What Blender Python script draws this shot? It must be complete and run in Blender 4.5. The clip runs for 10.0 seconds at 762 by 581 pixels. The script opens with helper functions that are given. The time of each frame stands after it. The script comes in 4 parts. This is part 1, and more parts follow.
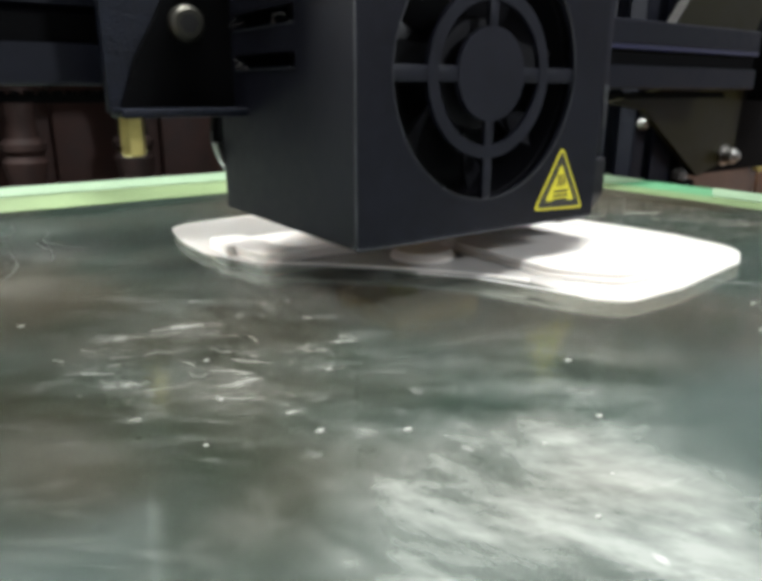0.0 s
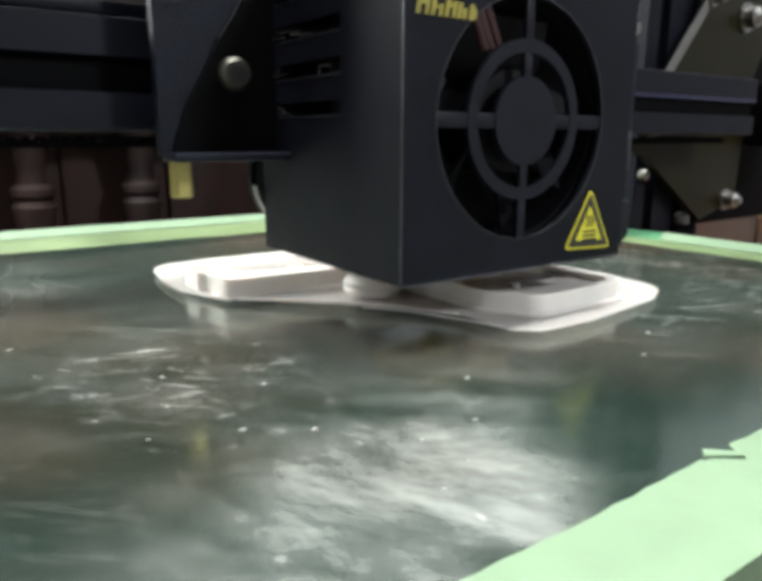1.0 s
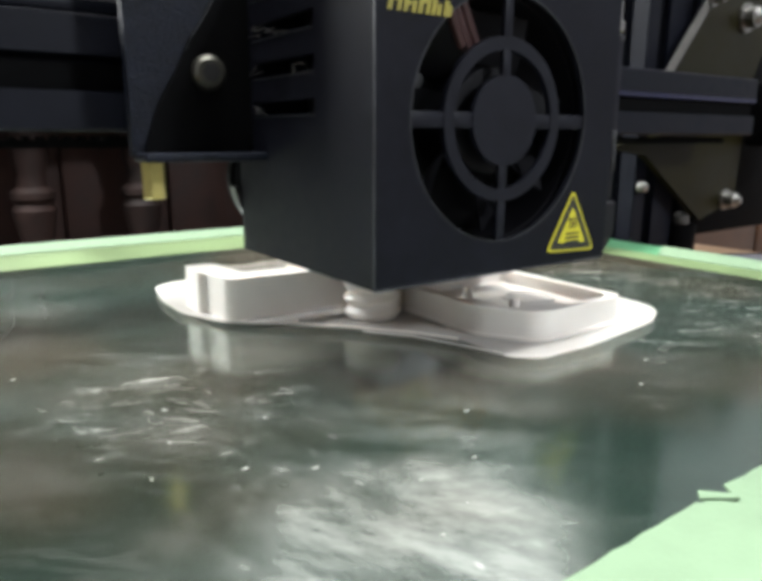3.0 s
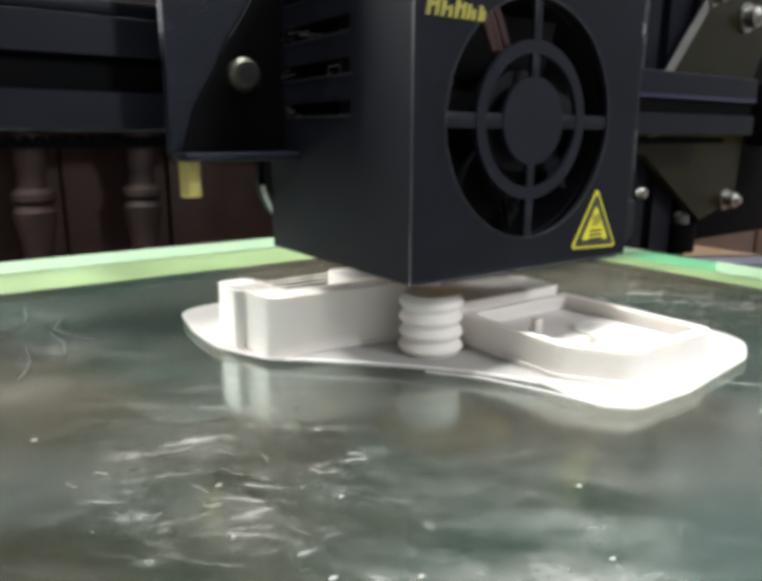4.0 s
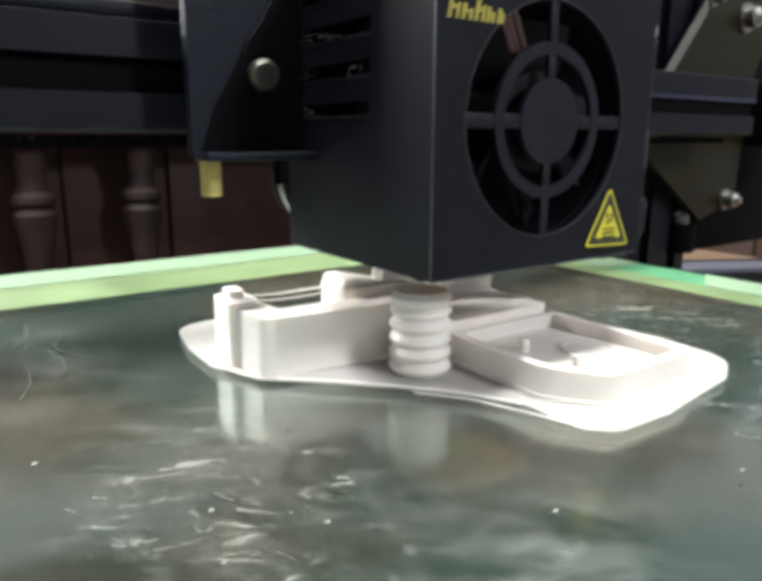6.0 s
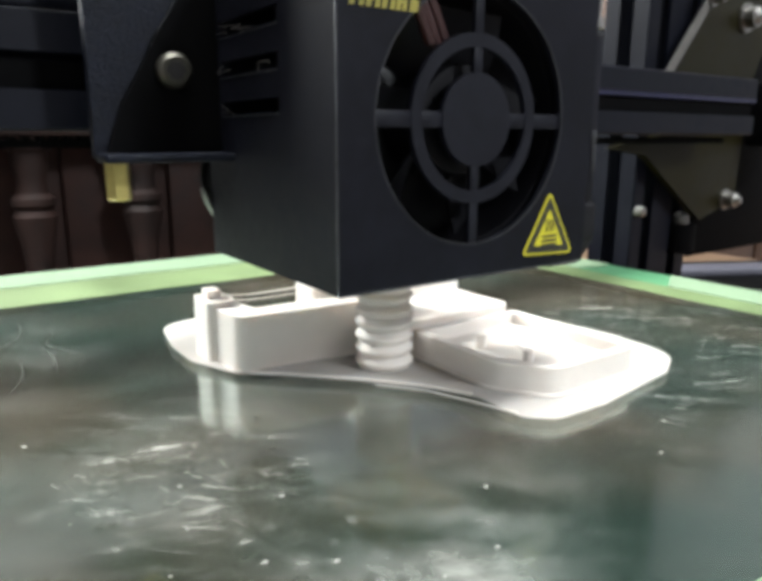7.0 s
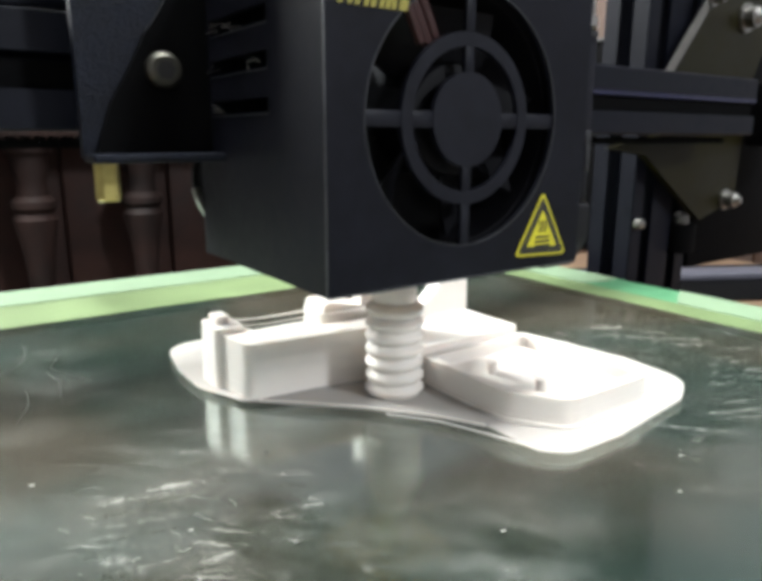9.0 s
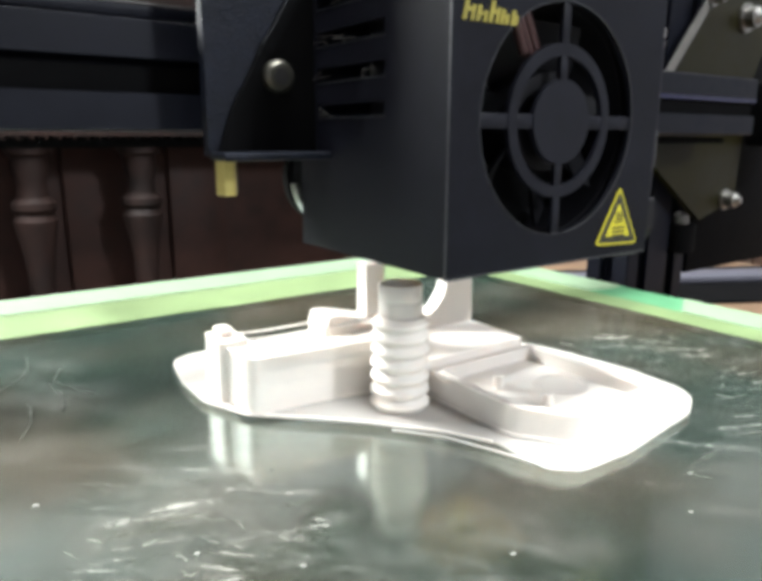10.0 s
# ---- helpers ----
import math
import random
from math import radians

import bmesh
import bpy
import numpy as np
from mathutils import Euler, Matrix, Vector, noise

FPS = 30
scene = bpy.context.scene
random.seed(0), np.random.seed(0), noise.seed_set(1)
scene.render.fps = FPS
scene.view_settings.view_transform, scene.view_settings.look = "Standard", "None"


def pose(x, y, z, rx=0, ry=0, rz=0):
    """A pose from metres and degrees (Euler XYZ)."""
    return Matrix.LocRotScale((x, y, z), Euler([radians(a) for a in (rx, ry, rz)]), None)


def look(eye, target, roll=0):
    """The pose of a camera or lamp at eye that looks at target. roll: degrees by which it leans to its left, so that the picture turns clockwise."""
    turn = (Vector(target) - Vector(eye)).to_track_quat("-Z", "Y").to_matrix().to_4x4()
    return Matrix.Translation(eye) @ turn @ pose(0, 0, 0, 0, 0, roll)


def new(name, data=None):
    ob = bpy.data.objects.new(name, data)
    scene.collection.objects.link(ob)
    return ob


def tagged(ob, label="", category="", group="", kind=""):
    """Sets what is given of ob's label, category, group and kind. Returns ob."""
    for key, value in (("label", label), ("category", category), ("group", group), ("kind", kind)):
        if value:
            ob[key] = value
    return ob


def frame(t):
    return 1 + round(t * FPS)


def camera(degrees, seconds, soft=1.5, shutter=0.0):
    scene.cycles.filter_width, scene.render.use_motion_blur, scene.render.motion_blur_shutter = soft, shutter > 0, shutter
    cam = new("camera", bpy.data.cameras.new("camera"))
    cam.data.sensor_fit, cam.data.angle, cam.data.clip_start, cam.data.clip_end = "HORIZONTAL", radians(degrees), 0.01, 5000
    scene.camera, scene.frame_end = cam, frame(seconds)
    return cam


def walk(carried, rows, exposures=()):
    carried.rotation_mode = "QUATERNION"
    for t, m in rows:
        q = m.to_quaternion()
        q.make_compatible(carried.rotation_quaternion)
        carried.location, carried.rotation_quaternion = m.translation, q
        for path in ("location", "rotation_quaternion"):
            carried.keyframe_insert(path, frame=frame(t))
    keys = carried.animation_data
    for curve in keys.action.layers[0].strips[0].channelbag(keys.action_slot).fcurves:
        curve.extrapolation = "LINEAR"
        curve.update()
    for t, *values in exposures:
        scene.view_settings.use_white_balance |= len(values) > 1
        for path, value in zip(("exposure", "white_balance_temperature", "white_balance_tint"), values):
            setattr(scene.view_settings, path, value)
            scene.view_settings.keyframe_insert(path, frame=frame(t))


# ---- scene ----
# One unit of the plan is a millimetre; MM turns it into metres.
MM = 0.001
BED = 110.0            # height of the glass above the table
EYE0 = 30.12           # first eye's height above the glass
CLIMB = 2.401          # how fast gantry, print head and camera climb, mm a second
cam = camera(59.85, 10.0, soft=5.0)
TIMES = [i * 0.25 for i in range(41)]


def lift(t):
    return CLIMB * t


def eye(t, pitch, yaw, roll=0.19):
    return Matrix.Translation((0, 0, (BED + EYE0 + lift(t)) * MM)) @ pose(0, 0, 0, 0, 0, yaw) @ pose(0, 0, 0, 90 + pitch, 0, 0) @ pose(0, 0, 0, 0, 0, roll)


CAMERA_ROWS = [(0.0, -16.85, -35.4), (0.1, -16.85, -35.4), (0.2, -16.85, -35.4), (0.3, -16.84, -35.4), (0.4, -16.8, -35.4), (0.5, -13.17, -35.05), (0.6, -13.17, -35.05)]
CAMERA_ROWS += [(0.5 * i, -13.17, -35.05) for i in range(2, 21)]
EXPOSURES = [(0.0, 0.12), (0.5, 0.14), (1.0, 0.14), (2.0, 0.20), (4.5, 0.22), (8.0, 0.22), (8.5, 0.14), (9.0, 0.14), (9.5, 0.38), (10.0, 0.52)]
walk(cam, [(t, eye(t, pitch, yaw)) for t, pitch, yaw in CAMERA_ROWS], EXPOSURES)

# Head's way along the beam and the bed's way along its rail, in mm.
SWAY = [
    (0, 3.90, -2.33), (0.25, -1.16, 1.23), (0.5, -1.38, 7.47), (0.75, 3.51, 13.71),
    (1, 10.99, 15.63), (1.25, 17.26, 12.32), (1.5, 19.23, 5.49), (1.75, 15.82, -1.48),
    (2, 8.90, -4.79), (2.25, 1.79, -2.61), (2.5, -1.65, 3.79), (2.75, 0.18, 11.10),
    (3, 6.26, 15.57), (3.25, 13.43, 14.89), (3.5, 18.46, 9.55), (3.75, 18.01, 2.20),
    (4, 12.73, -3.92), (4.25, 5.55, -4.52), (4.5, -0.00, -0.00), (4.75, -1.13, 7.25),
    (5, 2.91, 14.19), (5.25, 9.84, 16.22), (5.5, 16.22, 12.93), (5.75, 19.23, 6.11),
    (6, 16.57, -0.81), (6.25, 9.98, -4.18), (6.5, 2.80, -2.25), (6.75, -1.30, 3.99),
    (7, 0.27, 11.18), (7.25, 5.81, 15.79), (7.5, 13.03, 15.31), (7.75, 18.28, 10.44),
    (8, 18.71, 1.60), (8.25, 14.16, -3.80), (8.5, 6.90, -4.50), (8.75, 0.60, 0.06),
    (9, -1.46, 7.57), (9.25, 1.97, 13.81), (9.5, 9.00, 15.91), (9.75, 15.97, 12.61),
    (10, 19.47, 5.57),
]

# ---- world and lamps ----
world = bpy.data.worlds.new("world")
scene.world = world
world.use_nodes = True
world.node_tree.nodes["Background"].inputs["Color"].default_value = (0.30, 0.36, 0.45, 1)
world.node_tree.nodes["Background"].inputs["Strength"].default_value = 0.4


def lamp(name, kind, power, colour, m, **shape):
    data = bpy.data.lights.new(name, kind)
    data.energy, data.color = power, colour
    for key, value in shape.items():
        if key == "radius":
            data.shadow_soft_size = value
        if key == "size":
            data.shape, data.size = "RECTANGLE", value
        if key == "size_y":
            data.size_y = value
    ob = new(name, data)
    ob.matrix_world = m
    return ob


PANEL = (-0.38, 0.96, 0.76)
PANEL_POSE = look(PANEL, (0.09, 0.10, 0.11))
lamp("panel_light", "AREA", 30.0, (0.97, 1.0, 0.99), PANEL_POSE, size=0.4, size_y=0.3)
# added fill from above, out of view, to even the light on the bed
CEILING_FILL = (0.12, 0.06, 1.935)
lamp("ceiling_fill_light", "AREA", 80.0, (0.96, 0.99, 1.0), look(CEILING_FILL, (0.12, 0.0601, 0.0)), size=1.1, size_y=0.6)
WINDOW = (0.75, -1.72, 1.25)
lamp("window_light", "AREA", 27.0, (0.90, 0.95, 1.0), look(WINDOW, (0.08, 0.10, 0.13)), size=0.2, size_y=0.26)



# ---- materials ----
def material(name, colour, rough=0.5, metal=0.0, vary=0.0, scale=200.0, bump=0.0, bump_scale=800.0, spec=0.5, dark=None, coat=0.0, coat_rough=0.05, rough_vary=0.0):
    """A principled material with two scales of colour variation and a fine relief, in object space."""
    m = bpy.data.materials.new(name)
    m.use_nodes = True
    nodes, links = m.node_tree.nodes, m.node_tree.links
    p = nodes["Principled BSDF"]
    p.inputs["Base Color"].default_value = (*colour, 1)
    p.inputs["Roughness"].default_value = rough
    p.inputs["Metallic"].default_value = metal
    p.inputs["Specular IOR Level"].default_value = spec
    p.inputs["Coat Weight"].default_value = coat
    p.inputs["Coat Roughness"].default_value = coat_rough
    coords = nodes.new("ShaderNodeTexCoord")
    if vary or dark:
        coarse, fine = nodes.new("ShaderNodeTexNoise"), nodes.new("ShaderNodeTexNoise")
        coarse.inputs["Scale"].default_value, fine.inputs["Scale"].default_value = scale * 0.2, scale
        coarse.inputs["Detail"].default_value = fine.inputs["Detail"].default_value = 5
        add = nodes.new("ShaderNodeMath")
        add.operation = "MULTIPLY_ADD"
        add.inputs[1].default_value = 0.5
        half = nodes.new("ShaderNodeMath")
        half.operation = "MULTIPLY"
        half.inputs[1].default_value = 0.5
        ramp = nodes.new("ShaderNodeValToRGB")
        ramp.color_ramp.elements[0].position, ramp.color_ramp.elements[1].position = 0.32, 0.68
        low = dark or tuple(c * (1 - vary) for c in colour)
        ramp.color_ramp.elements[0].color = (*low, 1)
        ramp.color_ramp.elements[1].color = (*(min(1, c * (1 + vary * 0.6)) for c in colour), 1)
        for n in (coarse, fine):
            links.new(coords.outputs["Object"], n.inputs["Vector"])
        links.new(fine.outputs["Fac"], half.inputs[0])
        links.new(coarse.outputs["Fac"], add.inputs[0])
        links.new(half.outputs[0], add.inputs[2])
        links.new(add.outputs[0], ramp.inputs["Fac"])
        links.new(ramp.outputs["Color"], p.inputs["Base Color"])
        if rough_vary:
            mr = nodes.new("ShaderNodeMapRange")
            mr.inputs["To Min"].default_value, mr.inputs["To Max"].default_value = max(0.02, rough - rough_vary), min(1, rough + rough_vary)
            mr.inputs["From Min"].default_value, mr.inputs["From Max"].default_value = 0.3, 0.7
            links.new(add.outputs[0], mr.inputs["Value"])
            links.new(mr.outputs["Result"], p.inputs["Roughness"])
    if bump:
        n, b = nodes.new("ShaderNodeTexNoise"), nodes.new("ShaderNodeBump")
        n.inputs["Scale"].default_value, n.inputs["Detail"].default_value = bump_scale, 4
        b.inputs["Strength"].default_value, b.inputs["Distance"].default_value = bump, 0.0004
        links.new(coords.outputs["Object"], n.inputs["Vector"])
        links.new(n.outputs["Fac"], b.inputs["Height"])
        links.new(b.outputs["Normal"], p.inputs["Normal"])
    return m


def film_material():
    """The mirror's clear glass face under a dried, cloudy film of glue with wiped streaks and specks."""
    m = bpy.data.materials.new("glue_filmed_glass")
    m.use_nodes = True
    nodes, links = m.node_tree.nodes, m.node_tree.links
    p = nodes["Principled BSDF"]
    coords = nodes.new("ShaderNodeTexCoord")

    def noise_at(scale, detail, stretch=(1, 1, 1), turn=0.0, distort=0.0, rough=0.55):
        mp, n = nodes.new("ShaderNodeMapping"), nodes.new("ShaderNodeTexNoise")
        mp.vector_type = "TEXTURE"
        mp.inputs["Scale"].default_value = [1 / v for v in stretch]
        mp.inputs["Rotation"].default_value = (0, 0, radians(turn))
        n.inputs["Scale"].default_value, n.inputs["Detail"].default_value = scale, detail
        n.inputs["Distortion"].default_value, n.inputs["Roughness"].default_value = distort, rough
        links.new(coords.outputs["Object"], mp.inputs["Vector"])
        links.new(mp.outputs["Vector"], n.inputs["Vector"])
        return n.outputs["Fac"]

    def ranged(value, low, high, out_low=0.0, out_high=1.0):
        r = nodes.new("ShaderNodeMapRange")
        r.interpolation_type = "SMOOTHSTEP"
        for key, v in (("From Min", low), ("From Max", high), ("To Min", out_low), ("To Max", out_high)):
            r.inputs[key].default_value = v
        links.new(value, r.inputs["Value"])
        return r.outputs["Result"]

    def math_of(op, a, b):
        n = nodes.new("ShaderNodeMath")
        n.operation = op
        for i, v in enumerate((a, b)):
            if isinstance(v, float):
                n.inputs[i].default_value = v
            else:
                links.new(v, n.inputs[i])
        return n.outputs[0]

    def stain(x, y, rx, ry, turn=0.0, ragged=0.55):
        """A soft-edged oval stain, ragged by noise; 1 in its middle."""
        mp, n = nodes.new("ShaderNodeMapping"), nodes.new("ShaderNodeVectorMath")
        mp.vector_type = "TEXTURE"
        mp.inputs["Location"].default_value = (x * MM, y * MM, 0)
        mp.inputs["Rotation"].default_value = (0, 0, radians(turn))
        mp.inputs["Scale"].default_value = (rx * MM, ry * MM, 1)
        n.operation = "LENGTH"
        links.new(coords.outputs["Object"], mp.inputs["Vector"])
        links.new(mp.outputs["Vector"], n.inputs[0])
        return ranged(math_of("ADD", n.outputs["Value"], math_of("MULTIPLY", ragged_noise, ragged)), 1.25, 0.55)

    ragged_noise = noise_at(55, 5, (1, 0.6, 1), 30, 0.4, 0.6)
    clouds = ranged(noise_at(62, 8, (1, 0.5, 1), 35, 0.3, 0.66), 0.36, 0.66)
    broad = ranged(noise_at(11, 3), 0.35, 0.65)
    streaks = ranged(noise_at(330, 6, (1, 0.20, 1), 50, 0.9, 0.65), 0.53, 0.68)
    cross = ranged(noise_at(360, 6, (0.2, 1, 1), -18, 0.9, 0.65), 0.55, 0.70)
    grain = ranged(noise_at(1100, 4, (1, 0.5, 1), 40), 0.36, 0.70)
    scratch = math_of("MULTIPLY", math_of("MAXIMUM", streaks, cross), math_of("ADD", math_of("MULTIPLY", grain, 0.7), 0.3))
    # the places where the glue was brushed on thickly, and wiped ones
    front = stain(33, 27, 42, 31, 0, 0.9)
    thinner = stain(54, 46, 34, 24, -30, 0.9)
    dabbed = stain(27, 76, 30, 38, -10, 0.7)
    dabbed_far = stain(20, 150, 14, 40)
    wiped = stain(138, 76, 80, 70, 0, 0.7)
    film = math_of("ADD", math_of("MULTIPLY", math_of("MULTIPLY", broad, clouds), 0.22), math_of("MULTIPLY", scratch, 0.22))
    film = math_of("ADD", film, math_of("MULTIPLY", front, math_of("ADD", math_of("MULTIPLY", clouds, 0.85), 0.30)))
    film = math_of("ADD", film, math_of("MULTIPLY", thinner, math_of("MULTIPLY", clouds, 0.55)))
    film = math_of("ADD", film, math_of("MULTIPLY", dabbed, math_of("ADD", math_of("MULTIPLY", scratch, 1.0), math_of("MULTIPLY", clouds, 0.26))))
    film = math_of("ADD", film, math_of("MULTIPLY", dabbed_far, math_of("MULTIPLY", clouds, 0.22)))
    film = math_of("ADD", film, math_of("MULTIPLY", wiped, math_of("ADD", math_of("MULTIPLY", scratch, 0.95), 0.08)))
    specks = ranged(noise_at(300, 1, (1, 0.6, 1), 20), 0.76, 0.80)

    def blend(factor, a, b):
        n = nodes.new("ShaderNodeMix")
        n.data_type = "RGBA"
        for key, v in (("A", a), ("B", b), ("Factor", factor)):
            if isinstance(v, tuple):
                n.inputs[key].default_value = (*v, 1)
            else:
                links.new(v, n.inputs[key])
        return n.outputs["Result"]
    thin = blend(ranged(noise_at(13, 3), 0.4, 0.62), (0.0135, 0.0300, 0.0220), (0.048, 0.040, 0.025))
    thick = (0.54, 0.535, 0.50)
    # clearer glass round the part, with its pale haze put into the film colour
    region = stain(84, 92, 62, 58, 0, 0.3)
    film = math_of("MINIMUM", math_of("ADD", film, math_of("MULTIPLY", region, 0.24)), 1.0)
    amount = math_of("MINIMUM", math_of("ADD", math_of("MULTIPLY", film, 0.32), math_of("MULTIPLY", specks, 0.2)), 1.0)
    links.new(blend(amount, thin, thick), p.inputs["Base Color"])
    links.new(math_of("MINIMUM", math_of("SUBTRACT", math_of("ADD", math_of("MULTIPLY", film, 0.60), 0.39), math_of("MULTIPLY", region, 0.27)), 0.97), p.inputs["Alpha"])
    links.new(ranged(film, 0.0, 0.8, 0.42, 0.62), p.inputs["Roughness"])
    p.inputs["Specular IOR Level"].default_value = 0.09
    b = nodes.new("ShaderNodeBump")
    b.inputs["Strength"].default_value, b.inputs["Distance"].default_value = 0.2, 0.0003
    links.new(math_of("ADD", film, specks), b.inputs["Height"])
    links.new(b.outputs["Normal"], p.inputs["Normal"])
    return m


FILM = film_material()
MIRROR = material("green_silver_mirror", (0.68, 0.76, 0.71), 0.15, 1.0, vary=0.06, scale=40, rough_vary=0.03)
GLASS_EDGE = material("glass_edge", (0.10, 0.22, 0.16), 0.15, vary=0.2, scale=120)
GREEN_STRIP = material("dull_green_strip", (0.135, 0.19, 0.085), 0.4, vary=0.35, scale=70, bump=0.15, bump_scale=1500, rough_vary=0.1)
TAPE_BARE = material("bare_green_tape", (0.068, 0.2, 0.1), 0.4, vary=0.25, scale=90, bump=0.15, bump_scale=1500, rough_vary=0.1)
TAPE = material("green_masking_tape", (0.144, 0.209, 0.13), 0.75, vary=0.12, scale=240, bump=0.25, bump_scale=1500, rough_vary=0.1, spec=0.25)
ALUMINIUM = material("bed_aluminium", (0.42, 0.42, 0.43), 0.42, 1.0, vary=0.2, scale=150)
BLACK_SHEET = material("black_powder_coat", (0.0072, 0.00756, 0.00936), 0.55, vary=0.35, scale=900, bump=0.35, bump_scale=2600, rough_vary=0.12)
SHROUD = material("black_shroud_sheet", (0.0056, 0.0060, 0.0098), 0.5, vary=0.4, scale=420, bump=0.12, bump_scale=2200, rough_vary=0.08, spec=0.11)
# paint worn off edges, and edge highlights put into the colour
WORN_LIT = material("worn_lit_sheet_edge", (0.0187, 0.0202, 0.0245), 0.45, 0.1, vary=0.9, scale=700)
GRILLE = material("grille_sheet", (0.0060, 0.0066, 0.0108), 0.46, vary=0.4, scale=420, bump=0.12, bump_scale=2200, rough_vary=0.08, spec=0.15)
FAN_BLACK = material("fan_plastic", (0.00396, 0.00396, 0.0054), 0.5, vary=0.2, scale=300, spec=0.2)
HAMMERED = material("speckled_steel", (0.0042, 0.0058, 0.0115), 0.44, 0.0, vary=0.6, scale=1400, bump=0.7, bump_scale=2200, rough_vary=0.15, spec=0.14)
EXTRUSION = material("black_anodised", (0.0036, 0.0043, 0.0082), 0.46, 0.0, vary=0.25, scale=260, bump=0.05, bump_scale=1500, rough_vary=0.08, spec=0.12)
SLOT_BLUE = material("blue_slot_strip", (0.00432, 0.00504, 0.0396), 0.4, vary=0.2, scale=200)
OLIVE_PLATE = material("olive_plate", (0.0102, 0.00891, 0.00172), 0.45, 0.0, vary=0.3, scale=160, rough_vary=0.08, spec=0.12)
BRIGHT_STEEL = material("bright_steel", (0.306, 0.297, 0.281), 0.30, 1.0, vary=0.2, scale=900)
GREY_STEEL = material("grey_steel", (0.075, 0.072, 0.06), 0.42, 0.9, vary=0.3, scale=900)
BRASS = material("brass", (0.446, 0.374, 0.122), 0.36, 0.55, vary=0.25, scale=500)
# matte black for rubber, dark casings and the sheets that stand for shade
MATTE_BLACK = material("matte_black", (0.003, 0.003, 0.0033), 0.7, vary=0.2, scale=600, bump=0.2, bump_scale=1800, spec=0.03)
PRINT = material("white_filament", (0.74, 0.69, 0.635), 0.45, vary=0.05, scale=260, rough_vary=0.06)
soft = PRINT.node_tree.nodes["Principled BSDF"].inputs
soft["Subsurface Weight"].default_value, soft["Subsurface Scale"].default_value = 0.4, 0.002
soft["Subsurface Radius"].default_value = (1.0, 0.85, 0.75)
THIN_LAYER = PRINT.copy()
THIN_LAYER.name = "thin_filament_layer"
THIN_LAYER.node_tree.nodes["Principled BSDF"].inputs["Alpha"].default_value = 0.45
YELLOW = material("yellow_print", (0.576, 0.518, 0.0216), 0.45, vary=0.08, scale=600)
DULL_YELLOW = material("worn_yellow_print", (0.259, 0.223, 0.0252), 0.5, vary=0.3, scale=900)
BLACK_PRINT = material("black_print", (0.008, 0.008, 0.008), 0.5, vary=0.1, scale=600)
KAPTON = material("amber_heat_tape", (0.331, 0.173, 0.0432), 0.4, vary=0.3, scale=200)
CRUMB = material("dried_glue", (0.245, 0.245, 0.223), 0.4, vary=0.1, scale=900)
HAIR = material("dark_fibre", (0.045, 0.05, 0.04), 0.6, vary=0.2, scale=900)
WARM_WOOD = material("orange_brown_wood", (0.0576, 0.0245, 0.0101), 0.5, vary=0.4, scale=22, bump=0.1, bump_scale=200)
RED_WIRE = material("red_wire", (0.030, 0.007, 0.0065), 0.45, vary=0.2, scale=500)
PALE_LIP = material("pale_lip", (0.0612, 0.0576, 0.0547), 0.35, vary=0.2, scale=500)
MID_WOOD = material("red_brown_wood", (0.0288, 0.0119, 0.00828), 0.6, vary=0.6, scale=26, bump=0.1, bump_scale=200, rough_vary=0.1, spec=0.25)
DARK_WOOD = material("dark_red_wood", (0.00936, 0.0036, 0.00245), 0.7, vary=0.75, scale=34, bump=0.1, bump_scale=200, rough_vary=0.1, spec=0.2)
TABLE_WOOD = material("table_top", (0.16, 0.10, 0.06), 0.5, vary=0.35, scale=30, rough_vary=0.1)
WALL_PAINT = material("wall_paint", (0.36, 0.36, 0.38), 0.85, vary=0.12, scale=12, bump=0.2, bump_scale=160)
CEILING_PAINT = material("ceiling_paint", (0.55, 0.56, 0.56), 0.9, vary=0.06, scale=8)
FLOOR_TILE = material("floor_tile", (0.30, 0.27, 0.24), 0.45, vary=0.2, scale=14)
GREY_CARD = material("grey_white_card", (0.056, 0.056, 0.072), 0.6, vary=0.08, scale=60)
WHITE_CARD = material("white_card", (0.72, 0.72, 0.76), 0.6, vary=0.06, scale=60)


def glow_material(name, colour, strength):
    m = bpy.data.materials.new(name)
    m.use_nodes = True
    p = m.node_tree.nodes["Principled BSDF"]
    p.inputs["Emission Color"].default_value = (*colour, 1)
    p.inputs["Emission Strength"].default_value = strength
    return m


PANEL_GLOW = glow_material("lit_panel", (0.97, 1.0, 0.95), 6.0)


# ---- mesh helpers (plans in millimetres) ----
def box(bm, x0, x1, y0, y1, z0, z1, bevel=0.0):
    """A block between two corners, its edges rounded where bevel is given."""
    made = bmesh.ops.create_cube(bm, size=1.0)["verts"]
    for v in made:
        v.co = Vector((x0 + (v.co.x + 0.5) * (x1 - x0), y0 + (v.co.y + 0.5) * (y1 - y0), z0 + (v.co.z + 0.5) * (z1 - z0)))
    if bevel:
        edges = list({e for v in made for e in v.link_edges})
        bmesh.ops.bevel(bm, geom=edges, offset=bevel, segments=2, profile=0.5, affect="EDGES")


